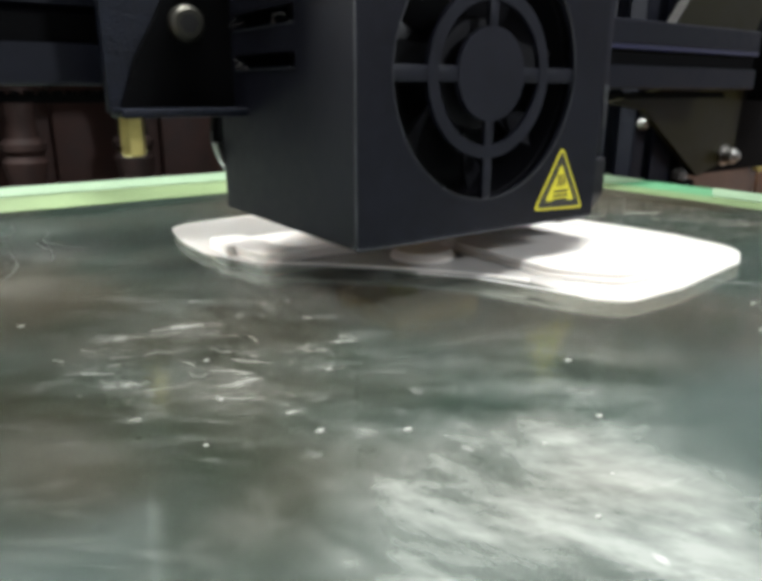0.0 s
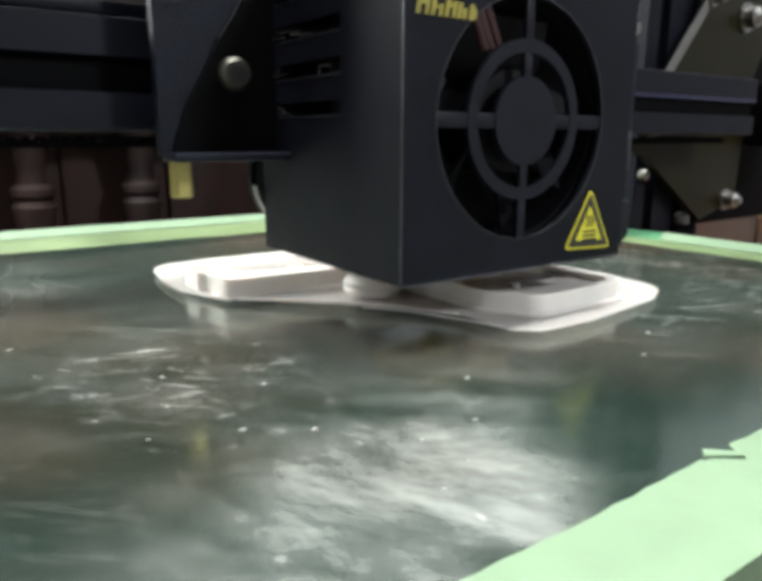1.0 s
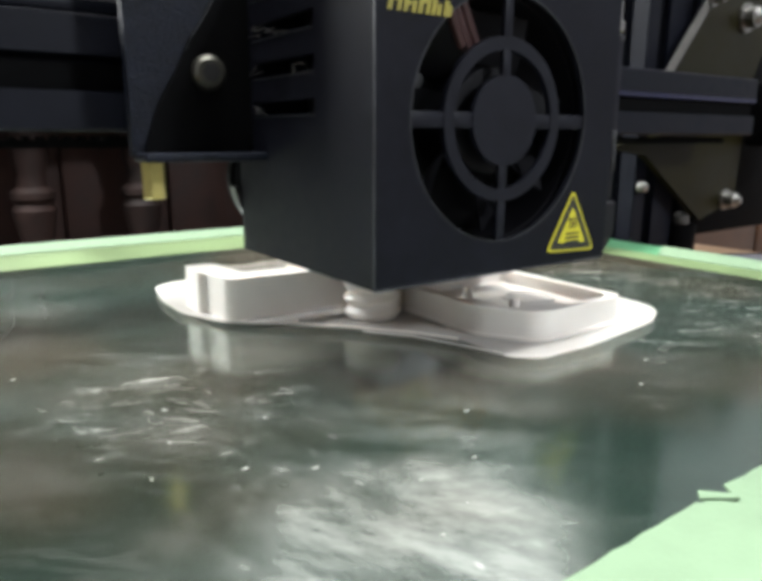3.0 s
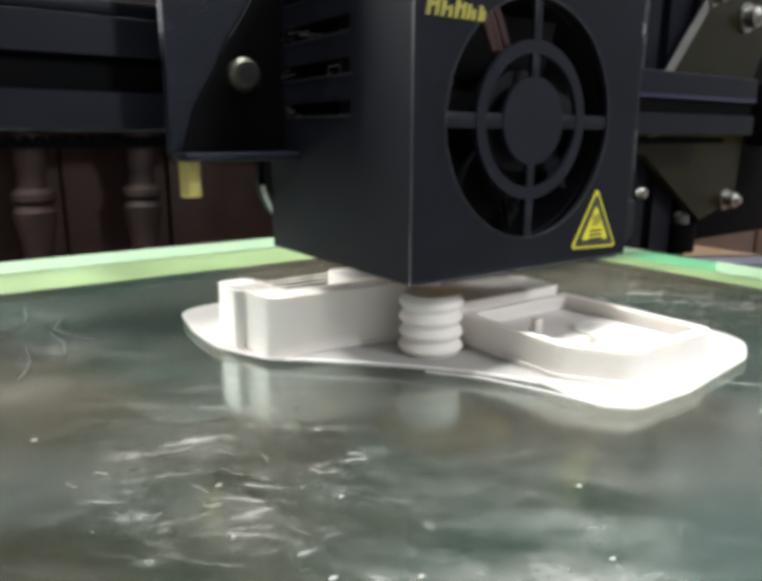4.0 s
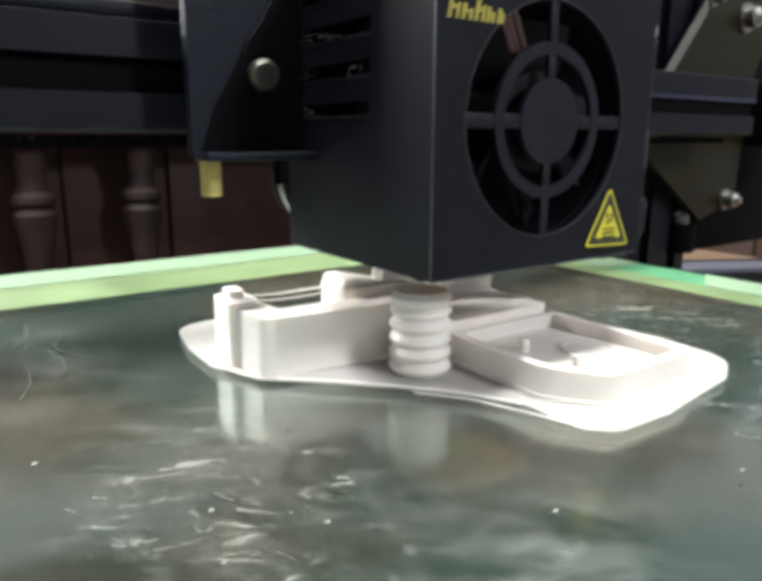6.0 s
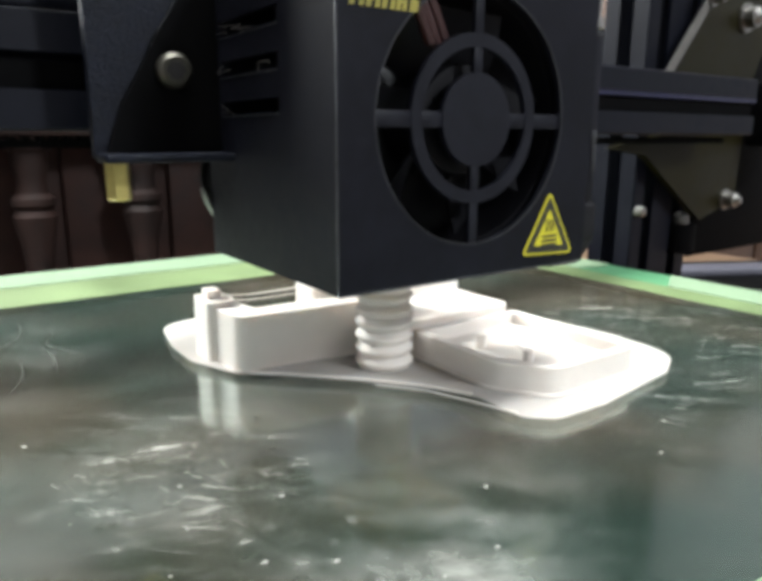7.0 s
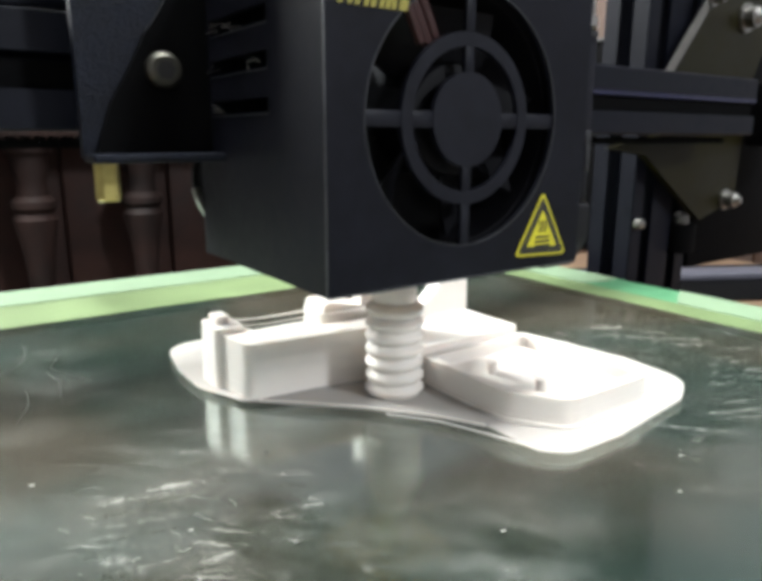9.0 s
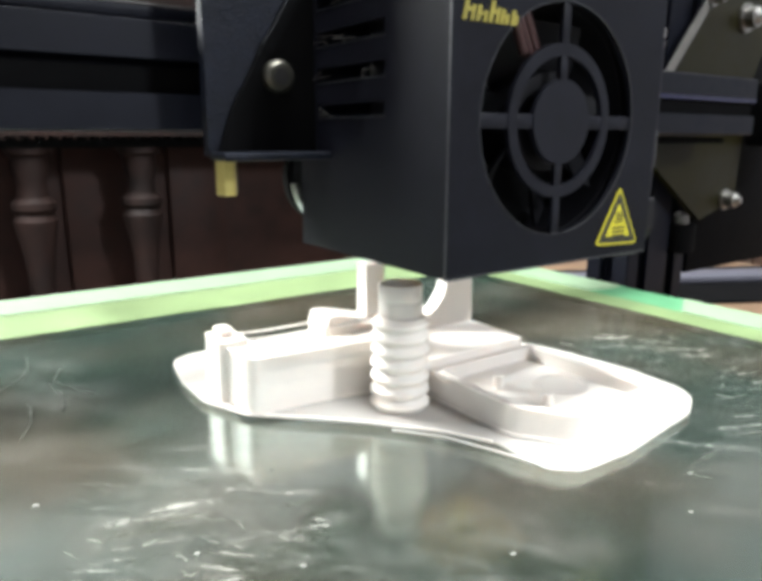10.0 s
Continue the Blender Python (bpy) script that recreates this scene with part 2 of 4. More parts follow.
def prism(bm, outline, low, high, axis="z"):
    """A solid between two heights over an outline of 2D points, along z (x, y), y (x, z) or x (y, z)."""
    def place(a, b, h):
        return {"z": (a, b, h), "y": (a, h, b), "x": (h, a, b)}[axis]
    bottom = [bm.verts.new(place(a, b, low)) for a, b in outline]
    top = [bm.verts.new(place(a, b, high)) for a, b in outline]
    n = len(outline)
    faces = [bm.faces.new(bottom), bm.faces.new(top)]
    for i in range(n):
        faces.append(bm.faces.new((bottom[i], bottom[(i + 1) % n], top[(i + 1) % n], top[i])))
    bmesh.ops.recalc_face_normals(bm, faces=faces)


def lathe(bm, profile, centre=(0, 0, 0), axis="z", steps=40):
    """A turned solid: profile is radius and height from bottom to top."""
    def place(a, b, h):
        p = {"z": (a, b, h), "y": (a, h, b), "x": (h, a, b)}[axis]
        return [p[i] + centre[i] for i in range(3)]
    rings = []
    for r, h in profile:
        rings.append([bm.verts.new(place(r * math.cos(math.tau * i / steps), r * math.sin(math.tau * i / steps), h)) for i in range(steps)])
    faces = [bm.faces.new(rings[0]), bm.faces.new(rings[-1])]
    for a, b in zip(rings, rings[1:]):
        for i in range(steps):
            faces.append(bm.faces.new((a[i], a[(i + 1) % steps], b[(i + 1) % steps], b[i])))
    bmesh.ops.recalc_face_normals(bm, faces=faces)


def hollow(bm, outer, inner, low, high, axis="z"):
    """A wall between two outlines of the same number of points."""
    def place(a, b, h):
        return {"z": (a, b, h), "y": (a, h, b), "x": (h, a, b)}[axis]
    rings = [[bm.verts.new(place(a, b, h)) for a, b in o] for o, h in ((outer, low), (outer, high), (inner, high), (inner, low))]
    n, faces = len(outer), []
    for k in range(4):
        a, b = rings[k], rings[(k + 1) % 4]
        for i in range(n):
            faces.append(bm.faces.new((a[i], a[(i + 1) % n], b[(i + 1) % n], b[i])))
    bmesh.ops.recalc_face_normals(bm, faces=faces)


def rounded(corners, steps=6):
    """An outline whose corners (x, y, radius) are rounded, anticlockwise."""
    out, n = [], len(corners)
    for i, (x, y, r) in enumerate(corners):
        p, a, b = Vector((x, y)), Vector(corners[i - 1][:2]), Vector(corners[(i + 1) % n][:2])
        u, v = (a - p).normalized(), (b - p).normalized()
        cut = r / max(0.2, math.tan(max(0.2, u.angle(v)) / 2)) if r else 0
        cut = min(cut, (a - p).length * 0.48, (b - p).length * 0.48)
        if not r:
            out.append((x, y))
            continue
        start, end = p + u * cut, p + v * cut
        for k in range(steps + 1):
            f = k / steps
            q = start * (1 - f) ** 2 + p * 2 * f * (1 - f) + end * f ** 2
            out.append((q.x, q.y))
    return out


def circle(cx, cy, r, steps=48, start=0.0, turn=360.0):
    return [(cx + r * math.cos(radians(start + turn * i / steps)), cy + r * math.sin(radians(start + turn * i / steps))) for i in range(steps)]


def square_round(x0, x1, y0, y1, cx, cy, steps=48):
    """Points on a rectangle that match those of circle()."""
    out = []
    for i in range(steps):
        c, s = math.cos(math.tau * i / steps), math.sin(math.tau * i / steps)
        reach = min(((x1 - cx) if c > 0 else (x0 - cx)) / c if abs(c) > 1e-6 else 1e9, ((y1 - cy) if s > 0 else (y0 - cy)) / s if abs(s) > 1e-6 else 1e9)
        out.append((cx + c * reach, cy + s * reach))
    for x, y in ((x0, y0), (x1, y0), (x0, y1), (x1, y1)):
        i = min(range(steps), key=lambda k: (out[k][0] - x) ** 2 + (out[k][1] - y) ** 2)
        out[i] = (x, y)
    return out


def tube(bm, points, radius, steps=8):
    """A round strand along points."""
    rings = []
    pts = [Vector(p) for p in points]
    for i, p in enumerate(pts):
        d = (pts[min(i + 1, len(pts) - 1)] - pts[max(i - 1, 0)]).normalized()
        a = d.cross(Vector((0, 0, 1)) if abs(d.z) < 0.9 else Vector((1, 0, 0))).normalized()
        b = d.cross(a)
        rings.append([bm.verts.new(p + a * radius * math.cos(math.tau * k / steps) + b * radius * math.sin(math.tau * k / steps)) for k in range(steps)])
    faces = [bm.faces.new(rings[0]), bm.faces.new(rings[-1])]
    for r, s in zip(rings, rings[1:]):
        for k in range(steps):
            faces.append(bm.faces.new((r[k], r[(k + 1) % steps], s[(k + 1) % steps], s[k])))
    bmesh.ops.recalc_face_normals(bm, faces=faces)


def mesh_of(name, bm, mat, smooth=35):
    bmesh.ops.scale(bm, vec=(MM, MM, MM), verts=bm.verts)
    data = bpy.data.meshes.new(name)
    bm.to_mesh(data)
    bm.free()
    data.materials.append(mat)
    if smooth:
        data.polygons.foreach_set("use_smooth", [True] * len(data.polygons))
        data.set_sharp_from_angle(angle=radians(smooth))
    return data


def part(name, bm, mat, parent, label="", smooth=35):
    ob = new(name, mesh_of(name, bm, mat, smooth))
    ob.parent = parent
    if label:
        ob["label"] = label
    return ob


def thing(name, label, category, at=(0, 0, 0), group=""):
    ob = tagged(new(name), label, category, group)
    ob.location = [c * MM for c in at]
    return ob


def structure(name, bm, mat, label, category):
    return tagged(new(name, mesh_of(name, bm, mat, 0)), label, category, kind="structure")


B = bmesh.new


# ---- room ----
def room():
    floor_z = -750.0
    bm = B(); box(bm, -1700, 2100, -1700, 1900, floor_z - 60, floor_z)
    structure("floor", bm, FLOOR_TILE, "grey stone-tiled room floor", "floor")
    bm = B(); box(bm, -1700, 2100, -1700, 1900, 1960, 2020)
    structure("ceiling", bm, CEILING_PAINT, "plain grey painted ceiling", "ceiling")
    bm = B(); box(bm, -1700, 2100, 1900, 1980, floor_z, 2020)
    structure("wall_north", bm, WALL_PAINT, "pale grey painted back wall", "wall")
    bm = B(); pierced(bm, [-1700, 400, 1100, 2100], [floor_z, 850, 1650, 2020], [(1, 1)], -1780, -1700, "y")
    structure("wall_south", bm, WALL_PAINT, "pale grey painted wall with a window opening", "wall")
    bm = B(); hollow(bm, [(400.5, 850.5), (1099.5, 850.5), (1099.5, 1649.5), (400.5, 1649.5)], [(440, 890), (1060, 890), (1060, 1610), (440, 1610)], -1790, -1750, "y")
    structure("window_1", bm, WHITE_CARD, "white window frame in the front wall", "window")
    bm = B(); box(bm, 2100, 2180, -1780, 1980, floor_z, 2020)
    structure("wall_east", bm, WALL_PAINT, "pale grey painted side wall", "wall")
    bm = B(); box(bm, -1780, -1700, -1780, 1980, floor_z, 2020)
    structure("wall_west", bm, WALL_PAINT, "pale grey painted side wall", "wall")


def work_table():
    table = thing("work_table", "brown wooden table that carries the printer", "table", (0, 0, -750))
    bm = B(); box(bm, -450, 900, -350, 600, 710, 750, 4)
    part("tabletop", bm, TABLE_WOOD, table)
    for x in (-400, 840):
        for y in (-300, 545):
            bm = B(); box(bm, x - 28, x + 28, y - 28, y + 28, 0, 710, 3)
            part("leg", bm, TABLE_WOOD, table)


def spindle_rack():
    """Dark turned-wood furniture standing behind the table."""
    rack = thing("wooden_cabinet", "dark red-brown wooden cabinet with turned posts behind table", "cabinet", (0, 0, -750))
    bm = B(); box(bm, -420, 900, 1290, 1330, 0, 1500, 5)
    part("back_panel", bm, MID_WOOD, rack)
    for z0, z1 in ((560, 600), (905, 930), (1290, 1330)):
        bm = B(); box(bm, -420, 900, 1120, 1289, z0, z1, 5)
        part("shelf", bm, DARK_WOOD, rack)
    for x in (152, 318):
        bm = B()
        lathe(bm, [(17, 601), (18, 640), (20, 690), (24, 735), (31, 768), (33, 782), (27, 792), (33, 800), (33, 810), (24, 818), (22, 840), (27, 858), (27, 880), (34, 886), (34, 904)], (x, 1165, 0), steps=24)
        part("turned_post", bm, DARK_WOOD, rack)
    for x in (520, 690):
        bm = B(); box(bm, x, x + 160, 1270, 1289, 945, 1285, 4)
        part("upper_door", bm, WARM_WOOD, rack, "orange-brown wooden cupboard door")
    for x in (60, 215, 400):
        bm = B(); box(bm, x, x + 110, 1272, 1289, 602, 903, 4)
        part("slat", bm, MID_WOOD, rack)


def wardrobe():
    chest = thing("wooden_wardrobe", "orange-brown wooden wardrobe standing behind the table", "wardrobe", (0, 0, -750))
    bm = B(); box(bm, 930, 2090, 640, 1100, 60, 1380, 6)
    part("body", bm, WARM_WOOD, chest)
    for k in range(3):
        bm = B(); box(bm, 945 + k * 382, 1318 + k * 382, 622, 639.5, 80, 1360, 5)
        door = part("door", bm, WARM_WOOD, chest)
        bm = B(); lathe(bm, [(7, 0), (12, -10), (14, -18), (9, -24)], (1290 + k * 382, 622, 760), "y", 16)
        part("knob", bm, BRASS, door)
    bm = B(); box(bm, 945, 2075, 650, 1090, 0, 59.5, 2)
    part("plinth", bm, DARK_WOOD, chest)


def lamps():
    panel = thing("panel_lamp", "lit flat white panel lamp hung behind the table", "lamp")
    panel.matrix_world = PANEL_POSE
    bm = B(); box(bm, -200, 200, -150, 150, 4, 8)
    part("diffuser", bm, PANEL_GLOW, panel, "lit white diffuser")
    bm = B(); box(bm, -216, 216, -166, 166, 8.5, 30, 3)
    part("housing", bm, WHITE_CARD, panel)
    for x in (-180, 180):
        foot = PANEL_POSE @ Vector((x * MM, 0.145, 0.029))
        head = PANEL_POSE.inverted() @ Vector((foot.x, foot.y, 1.9605))
        bm = B(); tube(bm, [(x, 145, 29), tuple((Vector((x, 145, 29)) + head * 1000) / 2), tuple(head * 1000)], 3)
        part("cord", bm, MATTE_BLACK, panel)


def ceiling_fill_lamp():
    # body of the added overhead fill, never in view
    light = thing("ceiling_fill_lamp", "added white fill lamp under the ceiling, out of view", "lamp", [c * 1000 for c in CEILING_FILL])
    bm = B(); box(bm, -550, 550, -300, 300, 3, 7)
    part("diffuser", bm, PANEL_GLOW, light, "lit white diffuser")
    bm = B(); hollow(bm, [(-565, -315), (565, -315), (565, 315), (-565, 315)], [(-551, -301), (551, -301), (551, 301), (-551, 301)], 1, 24.5)
    part("frame", bm, WHITE_CARD, light)


def far_table_things():
    tray = thing("white_tray", "flat grey-white tray lying on a black mat", "tray", (690, 380, 0))
    tray.rotation_euler = (0, 0, radians(-28))
    bm = B(); box(bm, -190, 190, 20, 60, 3.2, 11, 1.5)
    part("tray", bm, GREY_CARD, tray)
    bm = B(); box(bm, -185, 220, -60, 110, 0, 3.0, 0.5)
    part("black_mat", bm, MATTE_BLACK, tray)


# ---- printer frame (does not move) ----
def bar_outline(wide):
    """The cross-section of a slotted bar, one unbroken outline; 20 mm modules, wide of them along the first axis."""
    def side(length):
        pts = []
        for k in range(length):
            c = 20.0 * k + 10
            pts += [(c - 3.1, 0), (c - 3.1, 1.8), (c - 5.6, 1.8), (c - 5.6, 3.0), (c - 2.6, 6.0), (c + 2.6, 6.0), (c + 5.6, 3.0), (c + 5.6, 1.8), (c + 3.1, 1.8), (c + 3.1, 0)]
        return pts
    w, h = 20.0 * wide, 20.0
    out = [(0.4, 0)] + side(wide) + [(w - 0.4, 0), (w, 0.4)]
    out += [(w - d, u) for u, d in side(1)] + [(w, h - 0.4), (w - 0.4, h)]
    out += [(w - u, h - d) for u, d in side(wide)] + [(0.4, h), (0, h - 0.4)]
    out += [(d, h - u) for u, d in side(1)] + [(0, 0.4)]
    return out


def slotted_bar(bm, length, axis, at, wide=1):
    """A slotted aluminium bar with real slots, along an axis from its lowest corner."""
    x, y, z = at
    o = bar_outline(wide)
    if axis == "x":
        prism(bm, [(y + a, z + b) for a, b in o], x, x + length, "x")
    elif axis == "y":
        prism(bm, [(x + a, z + b) for a, b in o], y, y + length, "y")
    else:
        prism(bm, [(x + a, y + b) for a, b in o], z, z + length, "z")


def pierced(bm, us, vs, gaps, low, high, axis):
    """A sheet over a grid of lines, with the cells named in gaps left open, as one connected solid."""
    def place(a, b, h):
        return {"y": (a, h, b), "x": (h, a, b), "z": (a, b, h)}[axis]
    grid = {}

    def at(i, j, h):
        if (i, j, h) not in grid:
            grid[i, j, h] = bm.verts.new(place(us[i], vs[j], h))
        return grid[i, j, h]
    cells = {(i, j) for i in range(len(us) - 1) for j in range(len(vs) - 1)} - set(gaps)
    faces = []
    for i, j in cells:
        for h in (low, high):
            faces.append(bm.faces.new((at(i, j, h), at(i + 1, j, h), at(i + 1, j + 1, h), at(i, j + 1, h))))
        for (di, dj), (p, q) in (((-1, 0), ((i, j), (i, j + 1))), ((1, 0), ((i + 1, j), (i + 1, j + 1))), ((0, -1), ((i, j), (i + 1, j))), ((0, 1), ((i, j + 1), (i + 1, j + 1)))):
            if (i + di, j + dj) not in cells:
                faces.append(bm.faces.new((at(*p, low), at(*q, low), at(*q, high), at(*p, high))))
    bmesh.ops.recalc_face_normals(bm, faces=faces)


def printer_frame():
    frame_ob = thing("printer_frame", "black aluminium printer frame with slotted uprights on table", "printer frame")
    bm = B(); slotted_bar(bm, 470, "z", (231, 157, 40), 2)
    part("upright", bm, EXTRUSION, frame_ob)
    bm = B(); slotted_bar(bm, 470, "z", (-131, 157, 40), 2)
    part("upright", bm, EXTRUSION, frame_ob)
    for y0 in (-60, 300):
        bm = B(); slotted_bar(bm, 420, "x", (-140, y0, 8))
        part("cross_bar", bm, EXTRUSION, frame_ob)
    bm = B(); slotted_bar(bm, 500, "y", (72, -130, 30), 2)
    part("bed_rail", bm, EXTRUSION, frame_ob)
    for x in (-140, 252):
        bm = B(); slotted_bar(bm, 380, "y", (x, -60, 20))
        part("side_bar", bm, EXTRUSION, frame_ob)
        for y in (-50, 290):
            bm = B(); lathe(bm, [(11, 0), (12, 2), (12, 6), (9, 8)], (x + 10, y + 12, 0), steps=20)
            part("rubber_foot", bm, MATTE_BLACK, frame_ob)
    bm = B(); slotted_bar(bm, 404, "x", (-132, 158, 511))
    part("top_bar", bm, EXTRUSION, frame_ob)
    bm = B(); lathe(bm, [(1.0, -1.9), (1.8, -1.6), (2.3, -0.6), (2.3, 1.4)], (234, 155.5, 128), "y", 20)
    part("frame_screw", bm, BRIGHT_STEEL, frame_ob, "bright steel screw head")
    psu = thing("power_supply", "black sheet-metal power supply box beside the upright", "power supply")
    bm = B(); box(bm, 276, 352, 158, 360, 105, 205, 1.5)
    part("case", bm, MATTE_BLACK, psu)
    bm = B(); box(bm, 275, 353, 157, 250, 205.2, 207, 0.6)
    part("lid", bm, BLACK_SHEET, psu)


# ---- moving assemblies ----
def heated_bed():
    bed = thing("heated_bed", "mirror print bed with green taped edges and dried glue", "print bed", (0, 0, BED))
    x0, x1, y0, y1 = -25, 210, 5.5, 240.5
    bm = B(); box(bm, x0, x1, y0, y1, -1.0, 0)
    data = mesh_of("glass_plate", bm, FILM, 0)
    data.materials.append(GLASS_EDGE)
    data.materials.append(MIRROR)
    for f in data.polygons:
        f.material_index = 0 if f.normal.z > 0.5 else 2 if f.normal.z < -0.5 else 1
    plate = new("glass_plate", data)
    plate.parent = bed
    plate["label"] = "mirror glass smeared with dried glue"
    bm = B(); box(bm, x0, x1, y0, y1, -7.2, -1.1, 0.3)
    part("heater_plate", bm, ALUMINIUM, bed)
    bm = B(); box(bm, x0 + 12, x1 - 12, y0 + 20, y1 - 20, -40, -37, 0.4)
    part("carriage_plate", bm, BLACK_SHEET, bed)
    for x in (x0 + 20, x1 - 20):
        for y in (y0 + 28, y1 - 28):
            bm = B(); lathe(bm, [(1.5, -46), (1.5, -36.9), (4, -36.8), (4, -7.3), (1.5, -7.25)], (x, y, 0), steps=14)
            part("levelling_spring", bm, BRIGHT_STEEL, bed)
            bm = B(); lathe(bm, [(8, -56), (9, -54), (9, -47), (8, -46.1)], (x, y, 0), steps=18)
            part("levelling_knob", bm, MATTE_BLACK, bed)
    for x in (60, 125):
        for y in (70, 175):
            bm = B(); lathe(bm, [(9, -5), (12, -4), (12, -1), (10, 0), (12, 1), (12, 4), (9, 5)], (x, y, -60), "x", 24)
            part("roller", bm, MATTE_BLACK, bed)
            bm = B(); lathe(bm, [(2.5, -51.9), (2.5, -37 - 3.1)], (x, y, 0), steps=12)
            part("roller_bolt", bm, BRIGHT_STEEL, bed)
    # tape along the four edges, folded over the rim, with ragged inner edges
    rng = random.Random(4)

    def strip(a0, a1, inner, outer, along):
        n = 60
        pts_in = []
        for i in range(n + 1):
            a = a0 + (a1 - a0) * i / n
            wob = 0.25 * math.sin(a * 0.13) + rng.uniform(-0.12, 0.12)
            pts_in.append((a, inner + wob))
        out = pts_in + [(a1, outer), (a0, outer)]
        return [(q, p) if along == "y" else (p, q) for p, q in out]
    bm = B(); prism(bm, strip(x0 - 0.6, x1 + 0.6, y1 - 20.5, y1 + 0.5, "x"), 0.05, 0.35); box(bm, x0 - 0.6, x1 + 0.6, y1 + 0.15, y1 + 0.55, -6, 0.34)
    part("rear_tape", bm, TAPE, bed, "pale green masking tape strip", smooth=0)
    # the side strip is laid in two lengths, with older tape bare between them
    near = [(x1 - 15.8, y0 - 0.5), (x1 + 0.6, y0 - 0.5), (x1 + 0.6, 114.5), (x1 - 6, 111.0), (x1 - 15.8, 105.5)]
    far = [(x1 - 15.8, 141.5), (x1 - 7, 139.0), (x1 + 0.6, 139.5), (x1 + 0.6, y1 - 20.8), (x1 - 15.8, y1 - 20.8)]
    for outline, a, b in ((near, y0, 114.4), (far, 139.6, y1 - 20.8)):
        bm = B(); prism(bm, outline, 0.05, 0.33); box(bm, x1 + 0.2, x1 + 0.6, a, b, -6, 0.32)
        part("side_tape", bm, TAPE, bed, "pale green masking tape strip", smooth=0)
    bm = B(); prism(bm, [(x1 - 15.6, 104.5), (x1 + 0.5, 104.5), (x1 + 0.5, 142.5), (x1 - 15.6, 142.5)], 0.012, 0.045)
    part("bare_tape", bm, TAPE_BARE, bed, "darker green older tape, laid bare", smooth=0)
    bm = B(); prism(bm, strip(y0 - 0.5, y1 - 20.8, x0 + 10.5, x0 - 0.6, "y"), 0.05, 0.33); box(bm, x0 - 0.6, x0 - 0.2, y0, y1 - 20.8, -6, 0.32)
    part("side_tape", bm, TAPE, bed, "pale green masking tape strip", smooth=0)
    # dull green strips added inside the tape, to carry its green further inward
    bm = B(); prism(bm, strip(x0 + 10.6, x1 - 16.0, y1 - 47, y1 - 20.2, "x"), 0.012, 0.045)
    part("inner_strip", bm, GREEN_STRIP, bed, "dull green strip along the tape's inner edge", smooth=0)
    bm = B(); prism(bm, strip(y0 + 11, y1 - 47.5, x1 - 27, x1 - 15.7, "y"), 0.012, 0.045)
    part("inner_strip", bm, GREEN_STRIP, bed, "dull green strip along the tape's inner edge", smooth=0)
    # front tape, torn at one spot
    line = []
    for i in range(90):
        x = x0 + 10.8 + (x1 - 11 - x0 - 10.8) * i / 89
        y = 16.2 + 0.2 * math.sin(x * 0.11) + rng.uniform(-0.15, 0.15)
        line.append((x, y))
    line = [q for q in line if not 62.5 < q[0] < 68.5]
    line += [(62.6, 16.0), (64.0, 15.7), (66.3, 13.6), (67.2, 15.0), (68.4, 16.6)]
    line.sort()
    bm = B(); prism(bm, line + [(x1 - 11, y0 - 0.5), (x0 + 10.8, y0 - 0.5)], 0.05, 0.38); box(bm, x0, x1, y0 - 0.55, y0 - 0.15, -6, 0.36)
    part("front_tape", bm, TAPE, bed, "pale green masking tape, torn at one spot", smooth=0)
    bm = B()
    prism(bm, [(62.9, 16.2), (66.4, 13.9), (66.9, 14.5), (64.2, 17.2)], 0.4, 0.75)
    part("tape_curl", bm, TAPE, bed, smooth=0)
    # dried crumbs, curls and fibres lying on the glass
    def wander(x, y, length, turn, radius, mat, name, bend=0.5, n=9):
        pts, a = [], radians(turn)
        for k in range(n):
            pts.append((x, y, 0.06 + radius * 0.6 + 0.12 * math.sin(k * 1.3)))
            a += rng.uniform(-bend, bend)
            x, y = x + math.cos(a) * length / n, y + math.sin(a) * length / n
        strand = B()
        tube(strand, pts, radius, 6)
        part(name, strand, mat, bed)
    for x, y in ((24.6, 71.7), (8.9, 96.8), (35.0, 61.5), (98.8, 46.4), (59.0, 47.8), (33.8, 45.5), (27.0, 49.9), (50.5, 37.0), (88.0, 40.0)):
        bm = B()
        bmesh.ops.create_icosphere(bm, subdivisions=2, radius=1.0)
        for v in bm.verts:
            v.co = v.co * (1 + 0.35 * noise.noise(v.co * 1.7 + Vector((x, y, 0))))
            v.co = Vector((x + v.co.x * 0.42, y + v.co.y * 0.26, 0.16 + v.co.z * 0.13))
        part("glue_crumb", bm, CRUMB, bed)
    for k in range(70):
        x, y = rng.uniform(5, 190), rng.uniform(24, 200)
        if 38 < x < 130 and 54 < y < 150:
            continue
        bm = B()
        bmesh.ops.create_icosphere(bm, subdivisions=1, radius=1.0)
        r = rng.uniform(0.08, 0.22)
        for v in bm.verts:
            v.co = Vector((x + v.co.x * r * 1.4, y + v.co.y * r, 0.02 + r * 0.4 + v.co.z * r * 0.4))
        part("glue_crumb", bm, CRUMB, bed)
